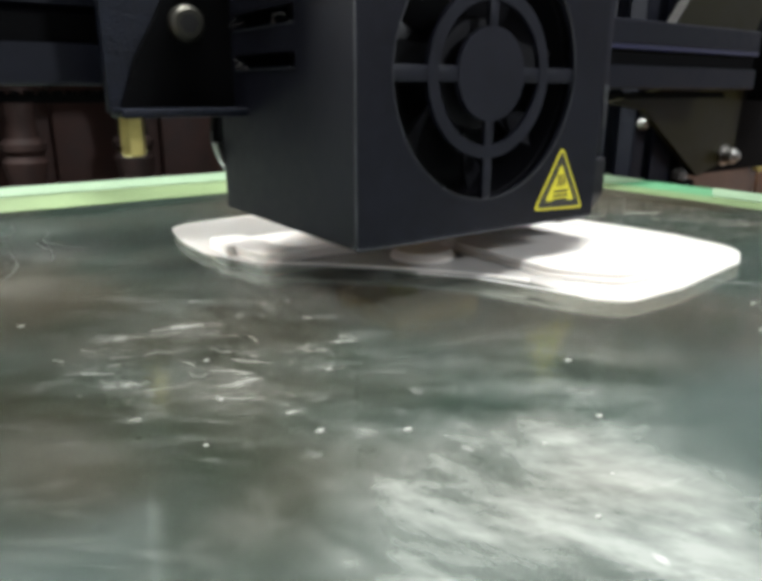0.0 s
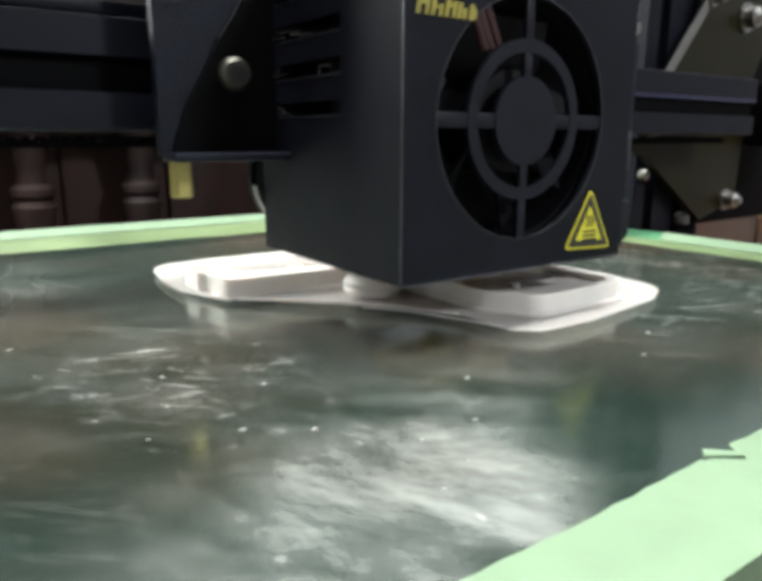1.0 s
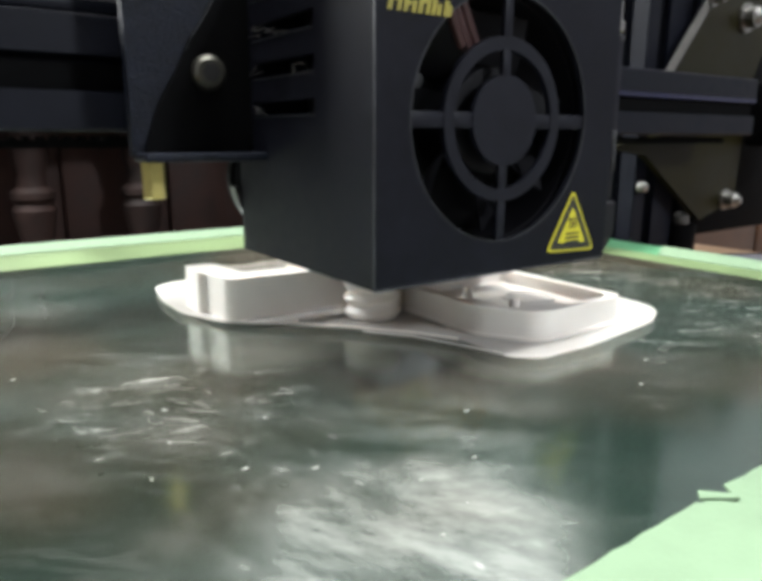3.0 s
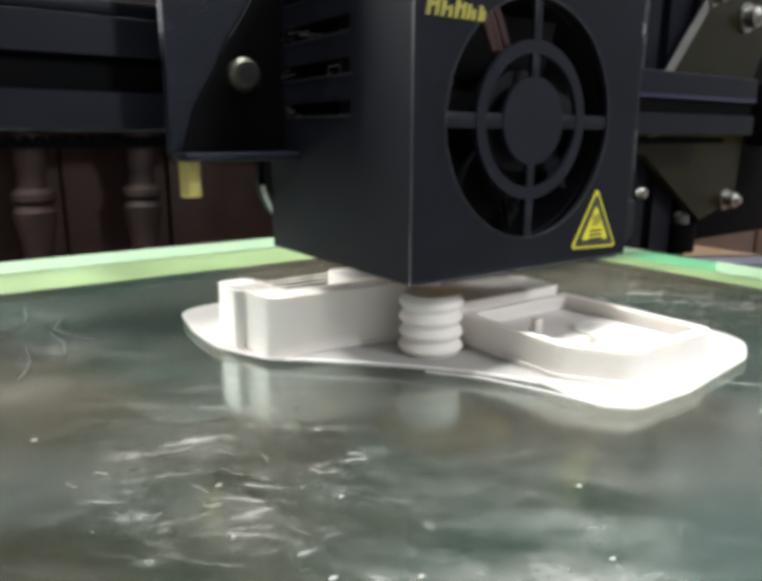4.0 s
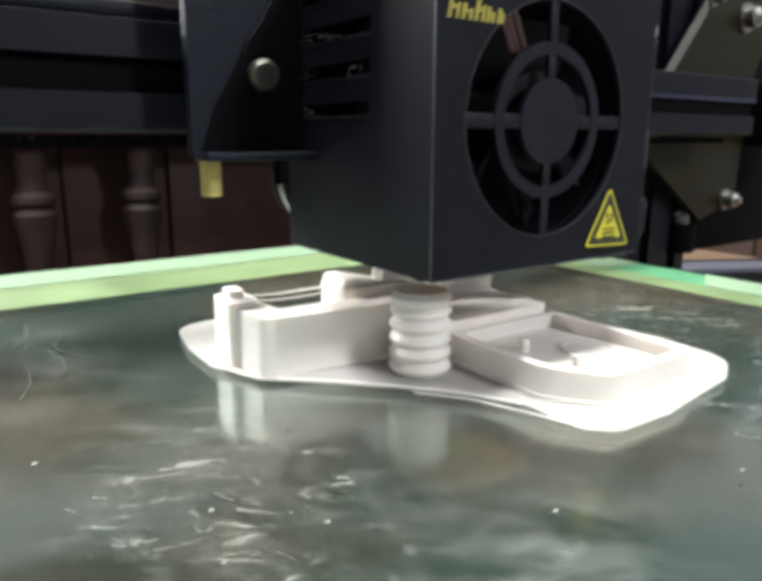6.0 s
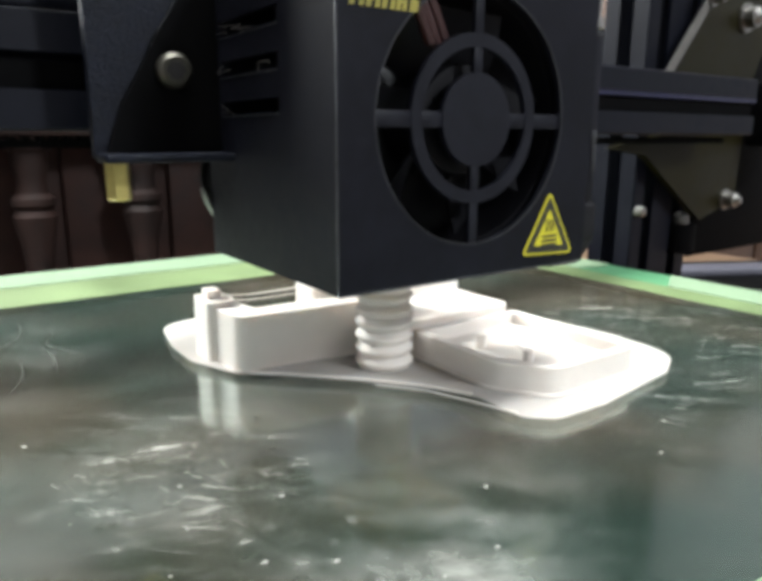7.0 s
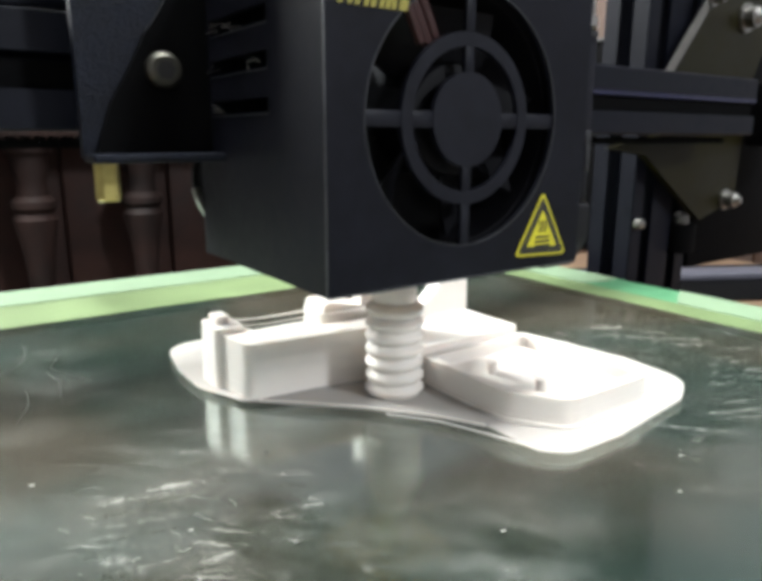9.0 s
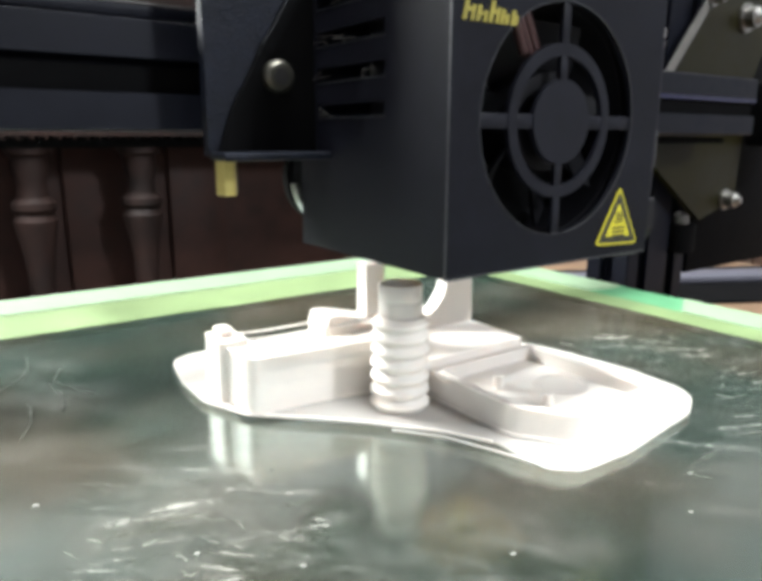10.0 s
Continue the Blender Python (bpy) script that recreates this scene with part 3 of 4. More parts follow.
    for x, y, count in ((22, 87, 7), (18, 83, 5), (30, 76, 7), (25, 71, 5), (33, 64, 7), (16, 72, 5), (22, 64, 5), (95, 47, 5), (104, 52, 5), (140, 62, 6), (148, 90, 8), (138, 108, 8), (160, 75, 6)):
        for k in range(count // 2):
            wander(x + rng.gauss(0, 3.4), y + rng.gauss(0, 3.4), rng.uniform(1.2, 4.2), rng.gauss(-32, 16), rng.uniform(0.02, 0.06), CRUMB, "glue_curl", 0.4, 8)
    for x, y, length, turn in ((17.5, 174, 40, -98), (13.2, 140, 20, -85), (19, 150, 20, -80), (23, 160, 26, -95)):
        wander(x, y, length, turn, 0.11, HAIR, "dark_fibre", 0.35, 12)
    bm = B(); lathe(bm, [(0.35, 0.02), (0.4, 0.2), (0.2, 0.35)], (42.7, 86.5, 0), steps=10)
    part("dark_speck", bm, HAIR, bed)
    return bed


PRINT_TOP = 28.12      # eye above the nozzle's tip


def tip(t):
    """Height of the nozzle's tip above the glass."""
    return EYE0 + lift(t) - PRINT_TOP


LAYERS = []            # (part, bottom, top): layers that rise with the nozzle until they reach their place


def layer(name, make, low, high, parent, step=3.0, label=""):
    """Stacks a growing wall in bands, each a rigid piece that rises with the nozzle to its place."""
    z, k = low, 0
    while z < high - 0.01:
        top = min(z + step, high)
        bm = B()
        make(bm, z, top, 0.03 * k)
        ob = part(name, bm, PRINT, parent, label)
        if top > tip(0):
            LAYERS.append((ob, z, top, 0.02 * (len(name) % 7)))
        z, k = top, k + 1


def printed_part():
    pr = thing("printed_part", "white plastic part being printed on the glass", "printed part", (0, 0, BED))
    brim = rounded([(43.6, 134, 10), (43.6, 121, 8), (48.2, 109.4, 6), (66, 92, 8), (76, 80, 8), (80.2, 72, 4), (80.2, 61, 4), (84.5, 57.0, 5), (97, 56.6, 6),
                    (121, 59.8, 10), (132.6, 65.5, 11), (134.2, 82, 12), (131, 104, 6), (121.5, 132, 6), (108, 153.5, 9), (62, 153.8, 10), (46.6, 152.0, 9)])
    bm = B(); prism(bm, brim, 0.06, 0.30)
    part("brim", bm, THIN_LAYER, pr, "thin translucent first layer round the part")
    body = rounded([(84, 73, 6), (90.5, 62.6, 6), (116, 62.6, 3), (116, 98, 2), (114, 122.5, 2), (100, 128, 3), (49, 128, 3), (48.5, 109, 3), (80, 104, 3), (84, 98, 3)])
    bm = B(); prism(bm, body, 0.305, 0.9)
    part("base_plate", bm, PRINT, pr)

    def pocket(bm, a, b, s):
        o = rounded([(84.5 + s, 97.5, 1.5), (84.5 + s, 73, 6), (91, 63.2 + s, 6), (115.5 - s, 63.2 + s, 3), (115.5 - s, 97.5, 1.5)][::-1])
        i = rounded([(86.7 - s, 95.8, 1.5), (86.7 - s, 74, 6), (92, 65.2 - s, 6), (113.7 + s, 65.2 - s, 3), (113.7 + s, 95.8, 1.5)][::-1])
        hollow(bm, o, i, a, b)
    layer("pocket_wall", pocket, 0.32, 6.0, pr, 1.42)
    floor_plan = rounded([(86.6, 74, 6), (92, 65.1, 6), (113.8, 65.1, 3), (113.8, 95.9, 1.5), (86.6, 95.9, 1.5)])
    layer("pocket_floor", lambda bm, a, b, s: prism(bm, [(x + (100 - x) * s * 0.01, y + (80 - y) * s * 0.01) for x, y in floor_plan], a, b), 0.9, 3.2, pr, 1.15)
    layer("floor_ridge", lambda bm, a, b, s: hollow(bm, circle(106.5, 80.5, 5.6 - s, 40), circle(106.5, 80.5, 4.7 + s, 40), a, b), 3.2, 3.45, pr, 0.25)
    for x, y in ((94.7, 86.8), (95.3, 74.0)):
        layer("peg", lambda bm, a, b, s: lathe(bm, [(1.15 - s, a), (1.15 - s, b)], (x, y, 0), steps=16), 0.32, 5.9, pr, 1.395)
    layer("rear_block", lambda bm, a, b, s: prism(bm, rounded([(80.5 + s, 122, 1), (80.5 + s, 97.6 + s, 1), (113.5 - s, 97.6 + s, 1), (113.5 - s, 122, 1)][::-1], 3), a, b), 0.32, 8.0, pr, 2.56)
    layer("front_wall", lambda bm, a, b, s: prism(bm, rounded([(46.8 + s, 126 - s, 1.5), (49.2 + s, 108.0 + s, 3.2), (86 - s, 104.6 + s, 0.8), (86 - s, 111.2 - s, 0.8), (55.2 - s, 113.4 - s, 1.2), (53.4 - s, 126 - s, 1.5)]), a, b), 0.32, 11.9, pr, 2.895)
    layer("column", lambda bm, a, b, s: prism(bm, rounded([(46.6 + s, 127 - s, 1.5), (46.6 + s, 117.5 + s, 1.5), (53 - s, 117.5 + s, 1.5), (53 - s, 127 - s, 1.5)][::-1]), a, b), 0.32, 13.2, pr, 2.576)
    layer("knob", lambda bm, a, b, s: prism(bm, rounded([(48 + s, 125, 0.8), (48 + s, 120.5, 0.8), (51 - s, 120.5, 0.8), (51 - s, 125, 0.8)][::-1], 3), a, b), 13.2, 14.9, pr, 1.7)
    layer("hump", lambda bm, a, b, s: prism(bm, rounded([(70 + s, 125 - s, 2), (70 + s, 114.5 + s, 2), (86 - s, 112 + s, 2), (86 - s, 123 - s, 2)][::-1]), a, b), 0.32, 13.5, pr, 2.636)
    layer("hump_top", lambda bm, a, b, s: prism(bm, [(70.4, a), (70.9, b - 0.3), (71.8, b), (73.6, b - 0.1), (81.5, a + 0.2), (81.5, a)], 115.0, 123.5, "y"), 13.5, 15.6, pr, 2.1)

    def thread(bm, a, b, s):
        n = int(round((b - a) / 2.75))
        prof = []
        for k in range(max(1, n)):
            z = a + k * 2.75
            prof += [(5.15 - s, z), (5.35 - s, z + 0.35), (6.05 - s, z + 1.1), (6.05 - s, z + 1.65), (5.35 - s, z + 2.4), (5.15 - s, z + 2.74)]
        lathe(bm, prof, (76.3, 96.4, 0), steps=48)
    layer("screw_thread", thread, 0.25, 19.5, pr, 2.75)
    layer("shaft", lambda bm, a, b, s: lathe(bm, [(4.25 - s, a), (4.35 - s, a + 0.2), (4.35 - s, b - 0.2), (4.25 - s, b)], (76.3, 96.4, 0), steps=40), 19.5, 28.5, pr, 3.0)

    def yoke(bm, a, b, s):
        # a plate with a round-bottomed gap
        z_mid, r, cx = 20.5, 9.6, 95.5
        for side in (-1, 1):
            edge = (80.8 + s) if side < 0 else (113.3 - s)
            pts = [(edge, a), (edge, b)]
            n = 8
            for i in range(n + 1):
                z = b + (a - b) * i / n
                d = r if z >= z_mid else math.sqrt(max(0.0, r * r - (z_mid - z) ** 2))
                pts.append((cx + side * d, z))
            region = [pts[0]]
            for q in pts[1:]:
                if (q[0] - region[-1][0]) ** 2 + (q[1] - region[-1][1]) ** 2 > 1e-6:
                    region.append(q)
            prism(bm, region, 115.5 + s, 119.5 - s, "y")
    layer("yoke", yoke, 8.0, 28.0, pr, 2.5)
    # fine strands between column and hump, and slack threads on the plate's front edge
    for y, z, d in ((119.5, 12.6, 0.4), (122.5, 13.0, 0.7), (125.5, 12.4, 0.3)):
        bm = B(); tube(bm, [(52.5, y, z), (56, y + d, z - 0.5), (60, y + d, z - 0.7), (70.5, y - 1.5, z - 0.1)], 0.13, 6)
        ob = part("strand", bm, PRINT, pr)
        LAYERS.append((ob, z - 0.3, z + 0.2, 0.0))
    bm = B(); tube(bm, [(51, 107.0, 0.4), (57.5, 100.6, 0.6), (66, 92.3, 0.5), (74.5, 82.0, 0.5), (79.8, 73, 0.4)], 0.26, 6)
    part("loose_strand", bm, PRINT, pr)
    bm = B(); tube(bm, [(68, 87.5, 0.3), (74, 79.5, 0.35), (78, 70, 0.3), (80.6, 62.5, 0.3)], 0.18, 6)
    part("loose_strand", bm, PRINT, pr)
    return pr


def gantry():
    """Crossbeam with its end bracket; its zero is the eye's height."""
    ga = thing("gantry_beam", "black slotted aluminium gantry beam with end bracket", "gantry", (0, 0, BED + EYE0))
    bm = B(); slotted_bar(bm, 396, "x", (-135, 129.5, 0.6))
    part("beam", bm, EXTRUSION, ga)
    bm = B(); box(bm, 105, 262, 129.9, 131.2, 12.3, 13.6)
    part("blue_strip", bm, SLOT_BLUE, ga, "thin blue strip in the slot")
    # black strip added inside the slot to give its dark shade
    bm = B(); box(bm, -130, 262, 131.6, 133.0, 7.7, 12.2)
    part("slot_shade", bm, MATTE_BLACK, ga)
    bm = B(); box(bm, -130, 255, 136.6, 142, -2.4, -1.0)
    for k in range(160):
        box(bm, -129 + k * 2.4, -127.9 + k * 2.4, 136.6, 142, -1.0, -0.3)
    part("toothed_belt", bm, MATTE_BLACK, ga)
    bm = B(); prism(bm, [(236, 0.7), (236, 21.4), (262, 53), (310, 66), (318, 66), (296, 20), (294, -27), (268, -34), (226, -7), (205, -4)], 150.2, 153.2, "y")
    part("bracket_plate", bm, OLIVE_PLATE, ga, "olive-tinted metal bracket plate")
    bm = B(); prism(bm, [(236.6, 21.1), (262, 51.9), (261.6, 52.5), (236.1, 21.8)], 149.7, 153.4, "y")
    part("bracket_rim", bm, PALE_LIP, ga)
    for x, z, r in ((286, 47, 4.2), (285.8, -26.2, 3.2), (259.5, 52, 2.6)):
        bm = B(); lathe(bm, [(r * 0.55, -6.4), (r * 0.62, -6.2), (r * 0.75, -5.2), (r * 0.98, -5.0), (r, -3.6), (r, -1.2), (r * 1.35, -1.0), (r * 1.35, 0)], (x, 150.1, z), "y", 24)
        lathe(bm, [(r * 0.3, -7.2), (r * 0.52, -7.0), (r * 0.52, -6.3)], (x, 150.1, z), "y", 6)
        part("bracket_bolt", bm, BRIGHT_STEEL, ga, "bright steel bolt")
    bm = B(); box(bm, 296, 330, 126, 150, -4, 22, 2)
    part("belt_tensioner", bm, MATTE_BLACK, ga)
    bm = B(); lathe(bm, [(6.8, -14), (7, -13), (7, -2.5), (6.4, -1.8)], (266, 158, -34), steps=24)
    part("spacer", bm, MATTE_BLACK, ga)
    bm = B(); lathe(bm, [(2.5, -1.8), (3.2, -1), (3.2, 1.6), (2.2, 3.0), (0.8, 3.4)], (262.6, 155, -34), steps=20)
    part("pale_cap", bm, PALE_LIP, ga, "small pale rounded cap")
    bm = B(); box(bm, -135, -85, 120, 160, -14, 34, 1.5)
    part("end_plate", bm, BLACK_SHEET, ga)
    bm = B(); box(bm, -130, 60, 129.6, 137, 20.7, 22.9, 0.3)
    part("upper_belt", bm, EXTRUSION, ga)
    bm = B(); box(bm, -40, 48, 129.3, 129.9, 22.95, 23.3)
    part("belt_edge", bm, PALE_LIP, ga, "thin pale line along the belt's edge")
    return ga


def print_head():
    """Hot-end cover, fan grille, carriage plate and blower; its zero is the eye's height."""
    he = thing("print_head", "black sheet-metal printer head with round fan grille", "print head", (0, 0, BED + EYE0))
    x0, x1, yf, yb, zb, zt = 45.9, 97.6, 76.1, 121.5, -21.8, 28.0
    cx, cz, r = 70.9, 2.3, 18.8
    th = 1.2
    # front face with its round opening
    bm = B()
    hollow(bm, square_round(x0, x1, zb, zt, cx, cz, 72), circle(cx, cz, r, 72), yf, yf + th, "y")
    part("front_panel", bm, SHROUD, he)
    bm = B()
    hollow(bm, circle(cx - 0.1, cz, 12.5, 48), circle(cx - 0.1, cz, 10.5, 48), yf + 0.15, yf + th, "y")
    part("grille_ring", bm, GRILLE, he)
    bm = B(); prism(bm, circle(cx, cz, 6.9, 48), yf + 0.1, yf + th, "y")
    part("grille_hub", bm, GRILLE, he, smooth=0)
    for a, b in ((-19.0, -12.3), (-10.8, -6.6), (6.6, 10.6), (12.1, 19.0)):
        bm = B(); box(bm, cx + a, cx + b, yf + 0.25, yf + th, cz - 1.15, cz + 1.15, 0.15)
        part("grille_spoke", bm, GRILLE, he)
        bm = B(); box(bm, cx - 0.85, cx + 0.85, yf + 0.25, yf + th, cz + a, cz + b, 0.15)
        part("grille_spoke", bm, GRILLE, he)
    # side with louvre slots
    bm = B()
    slots = [(3.2, 5.6), (9.6, 12.2), (16.0, 18.6), (22.4, 25.0)]
    edges = [zb] + [z for pair in slots for z in pair] + [zt]
    pierced(bm, [yf + th, 92.2, 114.5, yb], edges, [(1, 1 + 2 * k) for k in range(4)], x0, x0 + th, "x")
    part("side_panel", bm, SHROUD, he)
    for a, b in slots:
        bm = B(); prism(bm, [(92.2, a - 0.4), (114.5, a - 0.9), (114.5, a + 0.1), (92.2, a + 0.2)], x0 + 0.1, x0 + 5.0, "x")
        part("louvre", bm, GRILLE, he)
        # paler lip: the highlight on the slot's lower edge is its colour
        bm = B(); box(bm, x0 - 0.12, x0 + 0.3, 92.2, 114.2, a - 0.22, a - 0.02, 0.04)
        part("lit_slot_lip", bm, WORN_LIT, he)
    bm = B(); box(bm, x1 - th, x1, yf + th, yb, zb, zt)
    part("side_panel", bm, SHROUD, he)
    bm = B(); box(bm, x0, x1, yf, yb, zt, zt + th)
    part("top_panel", bm, SHROUD, he)
    bm = B(); box(bm, x0 + th, x1 - th, yf + th, yf + th + 1, zb, zb + 5)
    box(bm, x0 + 8, x1 - 8, yf + 8, yb - 6, zb + 1.2, zb + 2.2)
    part("inner_floor", bm, BLACK_SHEET, he)
    # chipped front edges, their pale highlight coloured in as well
    bm = B(); box(bm, x0 + 0.2, x1 - 0.2, yf - 0.06, yf + 0.5, zb - 0.22, zb + 0.16, 0.05)
    part("worn_edge", bm, WORN_LIT, he, "chipped grey bottom edge")
    bm = B(); box(bm, x0 - 0.06, x0 + 0.22, yf - 0.07, yf + 0.22, zb, zt, 0.05)
    part("worn_edge", bm, WORN_LIT, he)
    # paler ring that colours in the highlight round the opening
    bm = B(); hollow(bm, circle(cx, cz, r + 0.14, 72), circle(cx, cz, r - 0.05, 72), yf - 0.05, yf + 0.3, "y")
    part("lit_opening_rim", bm, WORN_LIT, he)
    # fan behind the grille
    bm = B(); hollow(bm, square_round(cx - 20, cx + 20, cz - 20, cz + 20, cx, cz, 48), circle(cx, cz, 18.6, 48), yf + 2.3, yf + 12, "y")
    part("fan_frame", bm, FAN_BLACK, he)
    bm = B(); lathe(bm, [(8.2, 0), (8.6, 0.6), (8.6, 9)], (cx, yf + 3.5, cz), "y", 32)
    part("fan_rotor", bm, FAN_BLACK, he)
    for k in range(7):
        a = math.tau * k / 7
        bm = B()
        rows = []
        for i in range(5):
            rr = 8.4 + i * 2.4
            tw = a + 0.05 * i
            rows.append(((cx + rr * math.cos(tw), yf + 4.2, cz + rr * math.sin(tw)), (cx + rr * math.cos(tw + 0.55), yf + 10.8, cz + rr * math.sin(tw + 0.55))))
        vs = [[bm.verts.new(p), bm.verts.new(q), bm.verts.new((q[0], q[1] + 0.7, q[2])), bm.verts.new((p[0], p[1] + 0.7, p[2]))] for p, q in rows]
        for u, v in zip(vs, vs[1:]):
            for i in range(4):
                bm.faces.new((u[i], u[(i + 1) % 4], v[(i + 1) % 4], v[i]))
        bm.faces.new(vs[0]); bm.faces.new(vs[-1])
        bmesh.ops.recalc_face_normals(bm, faces=bm.faces)
        part("fan_blade", bm, FAN_BLACK, he)
    bm = B(); box(bm, cx - 19, cx + 19, yf + 14, yf + 30, cz - 19, cz + 19, 1)
    part("heat_sink", bm, BLACK_SHEET, he)
    for k, (dx, dz) in enumerate(((-9.5, 14.0), (-8.0, 13.6), (-6.7, 14.4))):
        bm = B(); tube(bm, [(cx + dx - 3, yf + 1.9, cz + dz + 5), (cx + dx - 1, yf + 1.7, cz + dz + 1), (cx + dx + 1.5, yf + 1.9, cz + dz - 3.5)], 0.75, 8)
        part("wire", bm, RED_WIRE, he, "dull red wire")
    # lettering of the maker, as plain slanted strokes
    for k, (u, w, h) in enumerate(((47.9, 2.3, 3.0), (50.5, 2.2, 2.2), (53.0, 2.1, 3.1), (55.3, 1.8, 2.1), (57.5, 1.5, 2.1))):
        bm = B()
        prism(bm, [(u, 16.3), (u + 0.75, 16.3), (u + 0.75 + h * 0.22, 16.3 + h), (u + h * 0.22, 16.3 + h)], yf - 0.14, yf - 0.02, "y")
        prism(bm, [(u + w - 0.75, 16.3), (u + w - 0.1, 16.3), (u + w - 0.1 + h * 0.16, 16.3 + h * 0.72), (u + w - 0.75 + h * 0.16, 16.3 + h * 0.72)], yf - 0.14, yf - 0.02, "y")
        prism(bm, [(u + 0.5, 16.3 + h * 0.42), (u + w - 0.3, 16.3 + h * 0.42), (u + w - 0.2, 16.3 + h * 0.62), (u + 0.6, 16.3 + h * 0.62)], yf - 0.12, yf - 0.015, "y")
        part("yellow_mark", bm, DULL_YELLOW, he, "small slanted yellow printed mark", smooth=0)
    # warning triangle
    tri = [(88.05, -9.3), (82.1, -19.5), (94.4, -20.0)]
    mid = (sum(p[0] for p in tri) / 3, sum(p[1] for p in tri) / 3)

    def shrunk(f):
        return [(mid[0] + (x - mid[0]) * f, mid[1] + (z - mid[1]) * f) for x, z in tri]
    bm = B(); prism(bm, rounded([(*p, 0.7) for p in shrunk(1.04)], 4), yf - 0.10, yf - 0.02, "y")
    sticker = part("warning_sticker", bm, YELLOW, he, "yellow and black hot-surface warning triangle", smooth=0)
    bm = B(); prism(bm, rounded([(*p, 0.5) for p in shrunk(0.935)], 4), yf - 0.15, yf - 0.11, "y")
    part("black_field", bm, BLACK_PRINT, sticker, smooth=0)
    bm = B(); prism(bm, rounded([(*p, 0.3) for p in shrunk(0.60)], 4), yf - 0.20, yf - 0.16, "y")
    part("yellow_field", bm, YELLOW, sticker, smooth=0)
    bm = B()
    for k in range(3):
        box(bm, 86.4 + k * 0.05, 90.2 - k * 0.05, yf - 0.25, yf - 0.21, -18.4 + k * 0.75, -18.0 + k * 0.75)
    for k in range(3):
        u = 87.1 + k * 0.75
        prism(bm, [(u, -15.9), (u + 0.4, -15.9), (u + 0.75, -14.9), (u + 0.35, -13.8), (u - 0.05, -13.8), (u + 0.35, -14.9)], yf - 0.25, yf - 0.21, "y")
    part("heat_symbol", bm, BLACK_PRINT, sticker, smooth=0)
    # cover strip, blower duct and screw on the far side
    bm = B(); box(bm, x1 + 0.1, 105.2, 80.5, 112, -12.0, 18.5, 0.5)
    part("side_cover", bm, SHROUD, he)
    bm = B(); lathe(bm, [(1.9, 18.5), (2.2, 18.8), (2.2, 20.4), (1.7, 20.8), (1.7, 24), (1.2, 24.4)], (103, 81.9, 0), steps=18)
    part("cover_screw", bm, BRIGHT_STEEL, he, "bright steel screw")
    bm = B(); prism(bm, rounded([(79.5, -12.1, 1), (79.5, -19, 3), (83, -24.6, 2.5), (104, -25.4, 4), (110, -18, 3), (110, -12.1, 1)][::-1]), x1 + 0.2, 105.0, "x")
    part("blower_duct", bm, FAN_BLACK, he)
    # hot end below the cover
    bm = B(); box(bm, 62, 82, 88, 108, -24.6, -20.5, 0.6)
    part("heater_block", bm, KAPTON, he, "heater block wrapped in amber tape")
    bm = B(); lathe(bm, [(0.5, -28.1), (1.2, -27.6), (3.0, -26.0), (3.4, -25.8), (3.4, -24.7)], (72, 99, 0), steps=18)
    part("nozzle", bm, BRASS, he, "brass nozzle")
    # carriage plate behind, with folded foot, screw, spacer and wheel
    bm = B(); prism(bm, [(24.8, -3.7), (100, -3.7), (100, 50), (24.8, 50)], 117.0, 119.4, "y")
    carriage = part("carriage_plate", bm, HAMMERED, he, "speckled grey steel carriage plate")
    bm = B(); box(bm, 24.8, 100, 109.5, 117.1, -4.4, -3.0, 0.4)
    part("folded_foot", bm, HAMMERED, carriage)
    # black flange sheet stands in for the head's slanted shadow on the plate
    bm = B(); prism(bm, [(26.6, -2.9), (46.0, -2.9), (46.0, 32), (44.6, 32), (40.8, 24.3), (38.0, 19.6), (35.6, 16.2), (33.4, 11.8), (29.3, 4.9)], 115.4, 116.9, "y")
    part("shade_flange", bm, MATTE_BLACK, he, "black sheet flange shaped to a slanted shadow")
    bm = B(); tube(bm, [(34.4, 115.35, 14.0), (35.5, 115.35, 16.3), (38.0, 115.35, 19.8), (40.8, 115.35, 24.5), (44.4, 115.35, 32)], 0.1, 6)
    part("flange_edge", bm, WORN_LIT, he)
    bm = B(); lathe(bm, [(1.55, -2.0), (2.2, -2.0), (2.75, -1.6), (3.0, -0.9), (3.0, 0)], (37.9, 115.38, 10.4), "y", 24)
    part("plate_screw", bm, GREY_STEEL, carriage, "round steel screw head")
    bm = B(); lathe(bm, [(1.6, -2.14), (1.65, -2.02)], (37.9, 115.38, 10.4), "y", 6)
    part("screw_socket", bm, BLACK_PRINT, carriage)
    # stray filament wisps caught in the louvre slots
    wisp_rng = random.Random(9)
    for z, y in ((4.4, 113.2), (4.0, 112.0), (11.0, 113.4), (10.4, 98.0), (17.4, 113.0), (17.0, 110.6), (16.6, 105.0), (23.6, 106.0)):
        pts = [(x0 - 0.25 + wisp_rng.uniform(-0.1, 0.2), y + k * wisp_rng.uniform(-0.9, 0.9), z + 0.7 * math.sin(k * 1.1 + y)) for k in range(6)]
        bm = B(); tube(bm, pts, wisp_rng.uniform(0.05, 0.1), 6)
        part("filament_wisp", bm, PALE_LIP, he, "stray pale filament wisp")
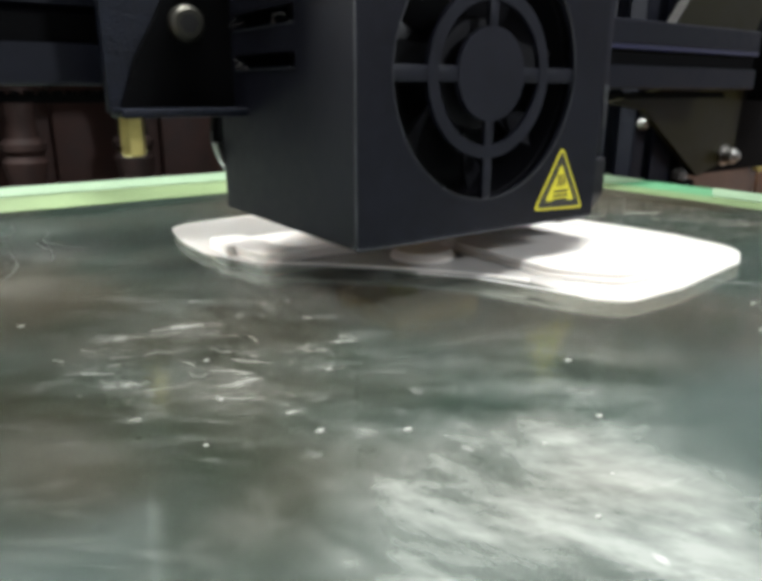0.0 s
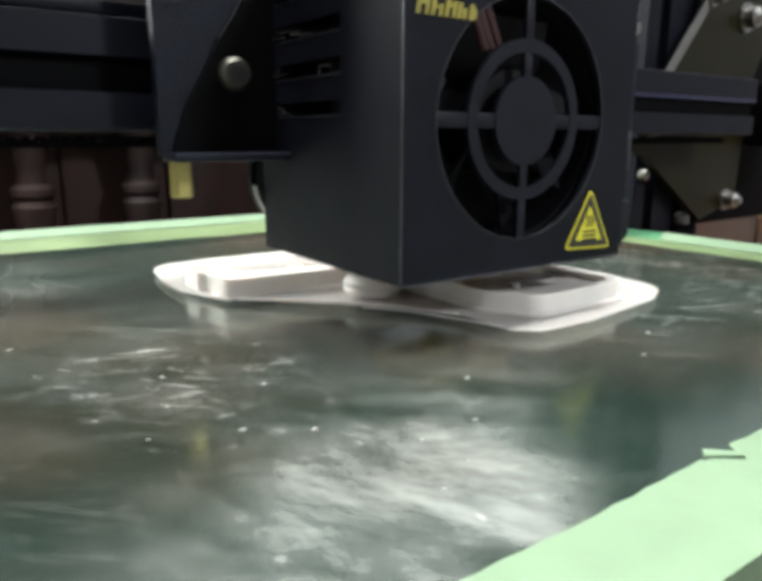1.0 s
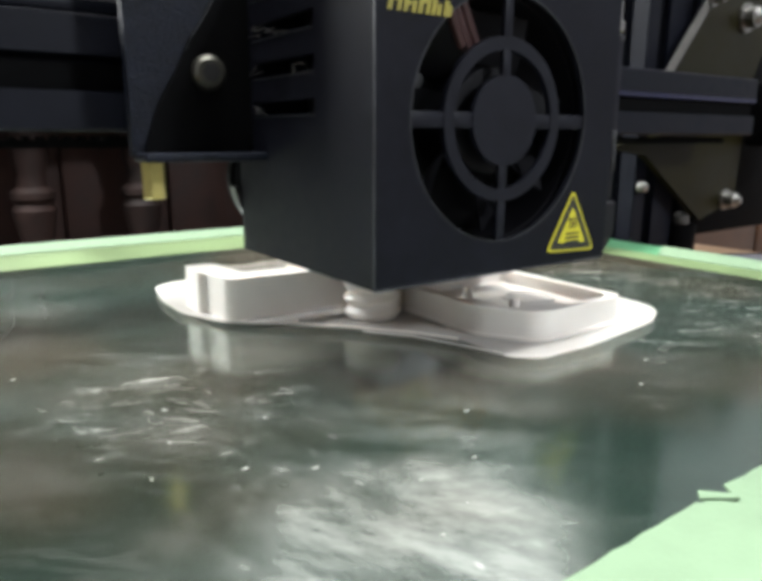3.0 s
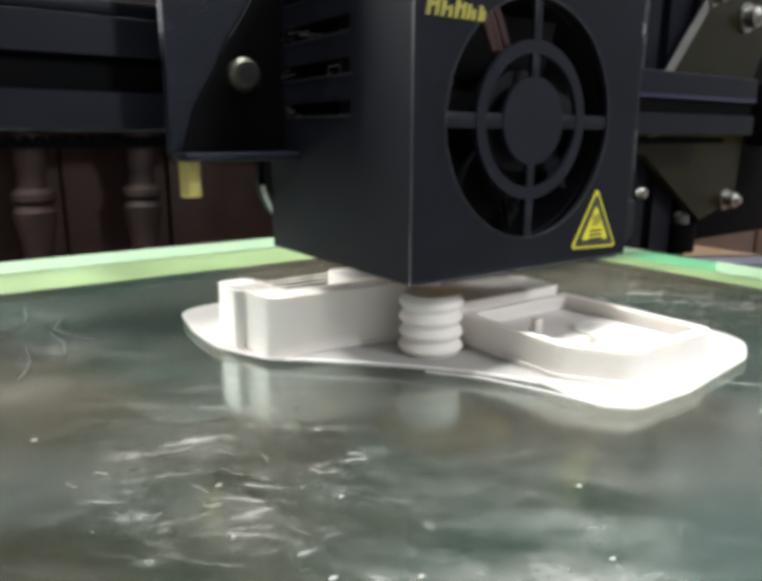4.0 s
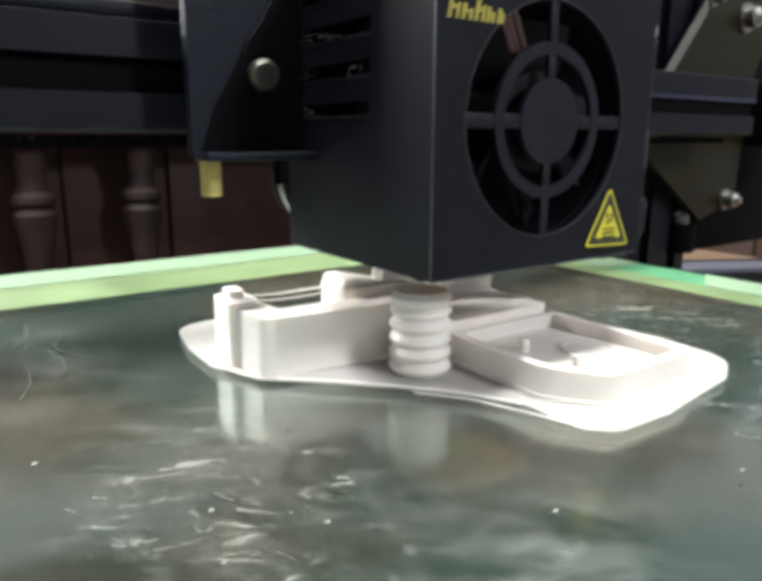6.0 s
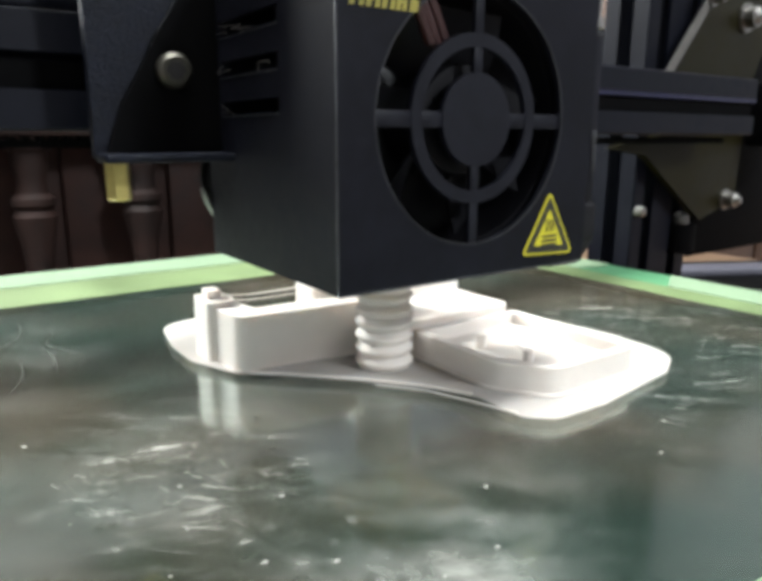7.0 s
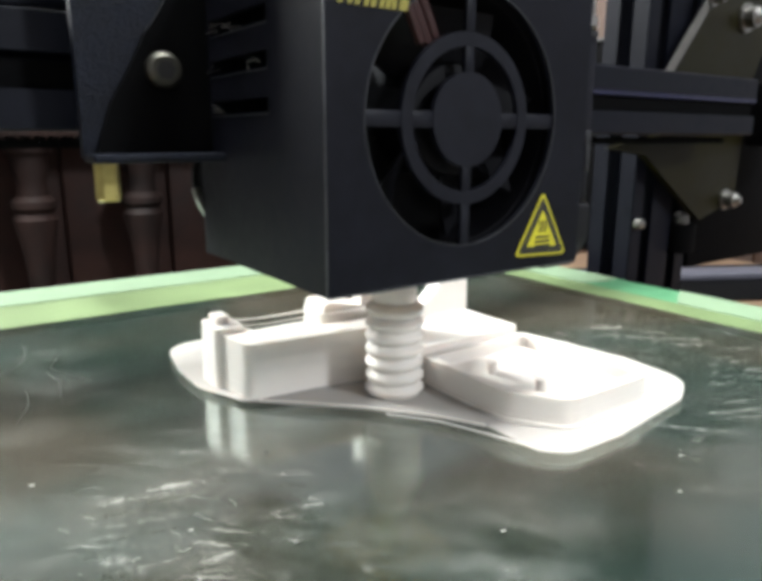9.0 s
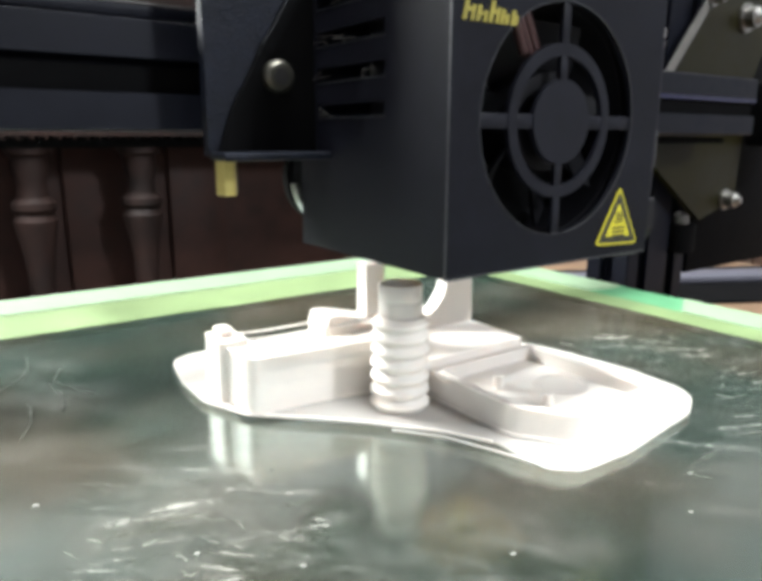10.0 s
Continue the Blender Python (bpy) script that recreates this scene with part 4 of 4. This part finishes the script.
    # chipped paint on the side cover and duct
    for k, (y, z, h) in enumerate(((80.42, -6.5, 5.0), (80.42, -1.5, 2.6), (80.42, 17.2, 1.0))):
        bm = B(); box(bm, 104.0 - 0.4 * k, 105.0, y - 0.05, y + 0.3, z, z + h, 0.04)
        part("paint_chip", bm, WORN_LIT, he)
    for k in range(5):
        bm = B(); box(bm, 98.6 + k * 1.25, 99.3 + k * 1.3, 80.8 - 0.25 * k, 81.6, -22.6 + k * 0.85, -22.0 + k * 0.9, 0.1)
        part("paint_chip", bm, WORN_LIT, he)
    bm = B(); lathe(bm, [(1.8, -10.9), (2.05, -10.6), (2.05, -4.6), (1.8, -4.4)], (28.3, 118.0, 0), steps=6)
    part("brass_spacer", bm, BRASS, he, "yellow brass spacer")
    bm = B(); lathe(bm, [(5, -5.5), (11.2, -5), (12, -1.2), (9.4, 0), (12, 1.2), (11.2, 5), (5, 5.5)], (60, 131, -9), "y", 32)
    part("wheel", bm, MATTE_BLACK, he, "black rubber guide wheel")
    bm = B(); hollow(bm, circle(57.0, -8.0, 12.6, 24, 188, 45), circle(57.4, -8.0, 12.0, 24, 188, 45), 121.8, 124.0, "y")
    part("wheel_guard", bm, PALE_LIP, he, "pale curved guard lip")
    return he


room()
work_table()
spindle_rack()
wardrobe()
lamps()
ceiling_fill_lamp()
far_table_things()
printer_frame()
BED_THING = heated_bed()
PRINT_THING = printed_part()
GANTRY = gantry()
HEAD = print_head()


# ---- all that moves ----
def motions():
    at_bed, at_eye = BED * MM, (BED + EYE0) * MM
    bed_rows = [(t, pose(0, s * MM, at_bed)) for t, _, s in SWAY]
    walk(BED_THING, bed_rows)
    walk(PRINT_THING, bed_rows)
    walk(HEAD, [(t, pose(s * MM, 0, at_eye + lift(t) * MM)) for t, s, _ in SWAY])
    walk(GANTRY, [(t, pose(0, 0, at_eye + lift(t) * MM)) for t in TIMES[::2]])
    for ob, low, top, dip in LAYERS:
        # a band that is not begun waits just under the surface of the one below
        walk(ob, [(t, pose(0, 0, min(0.0, tip(t) - top - (0.3 if tip(t) < low else 0.0)) * MM - dip * MM)) for t in TIMES[::2]])


motions()
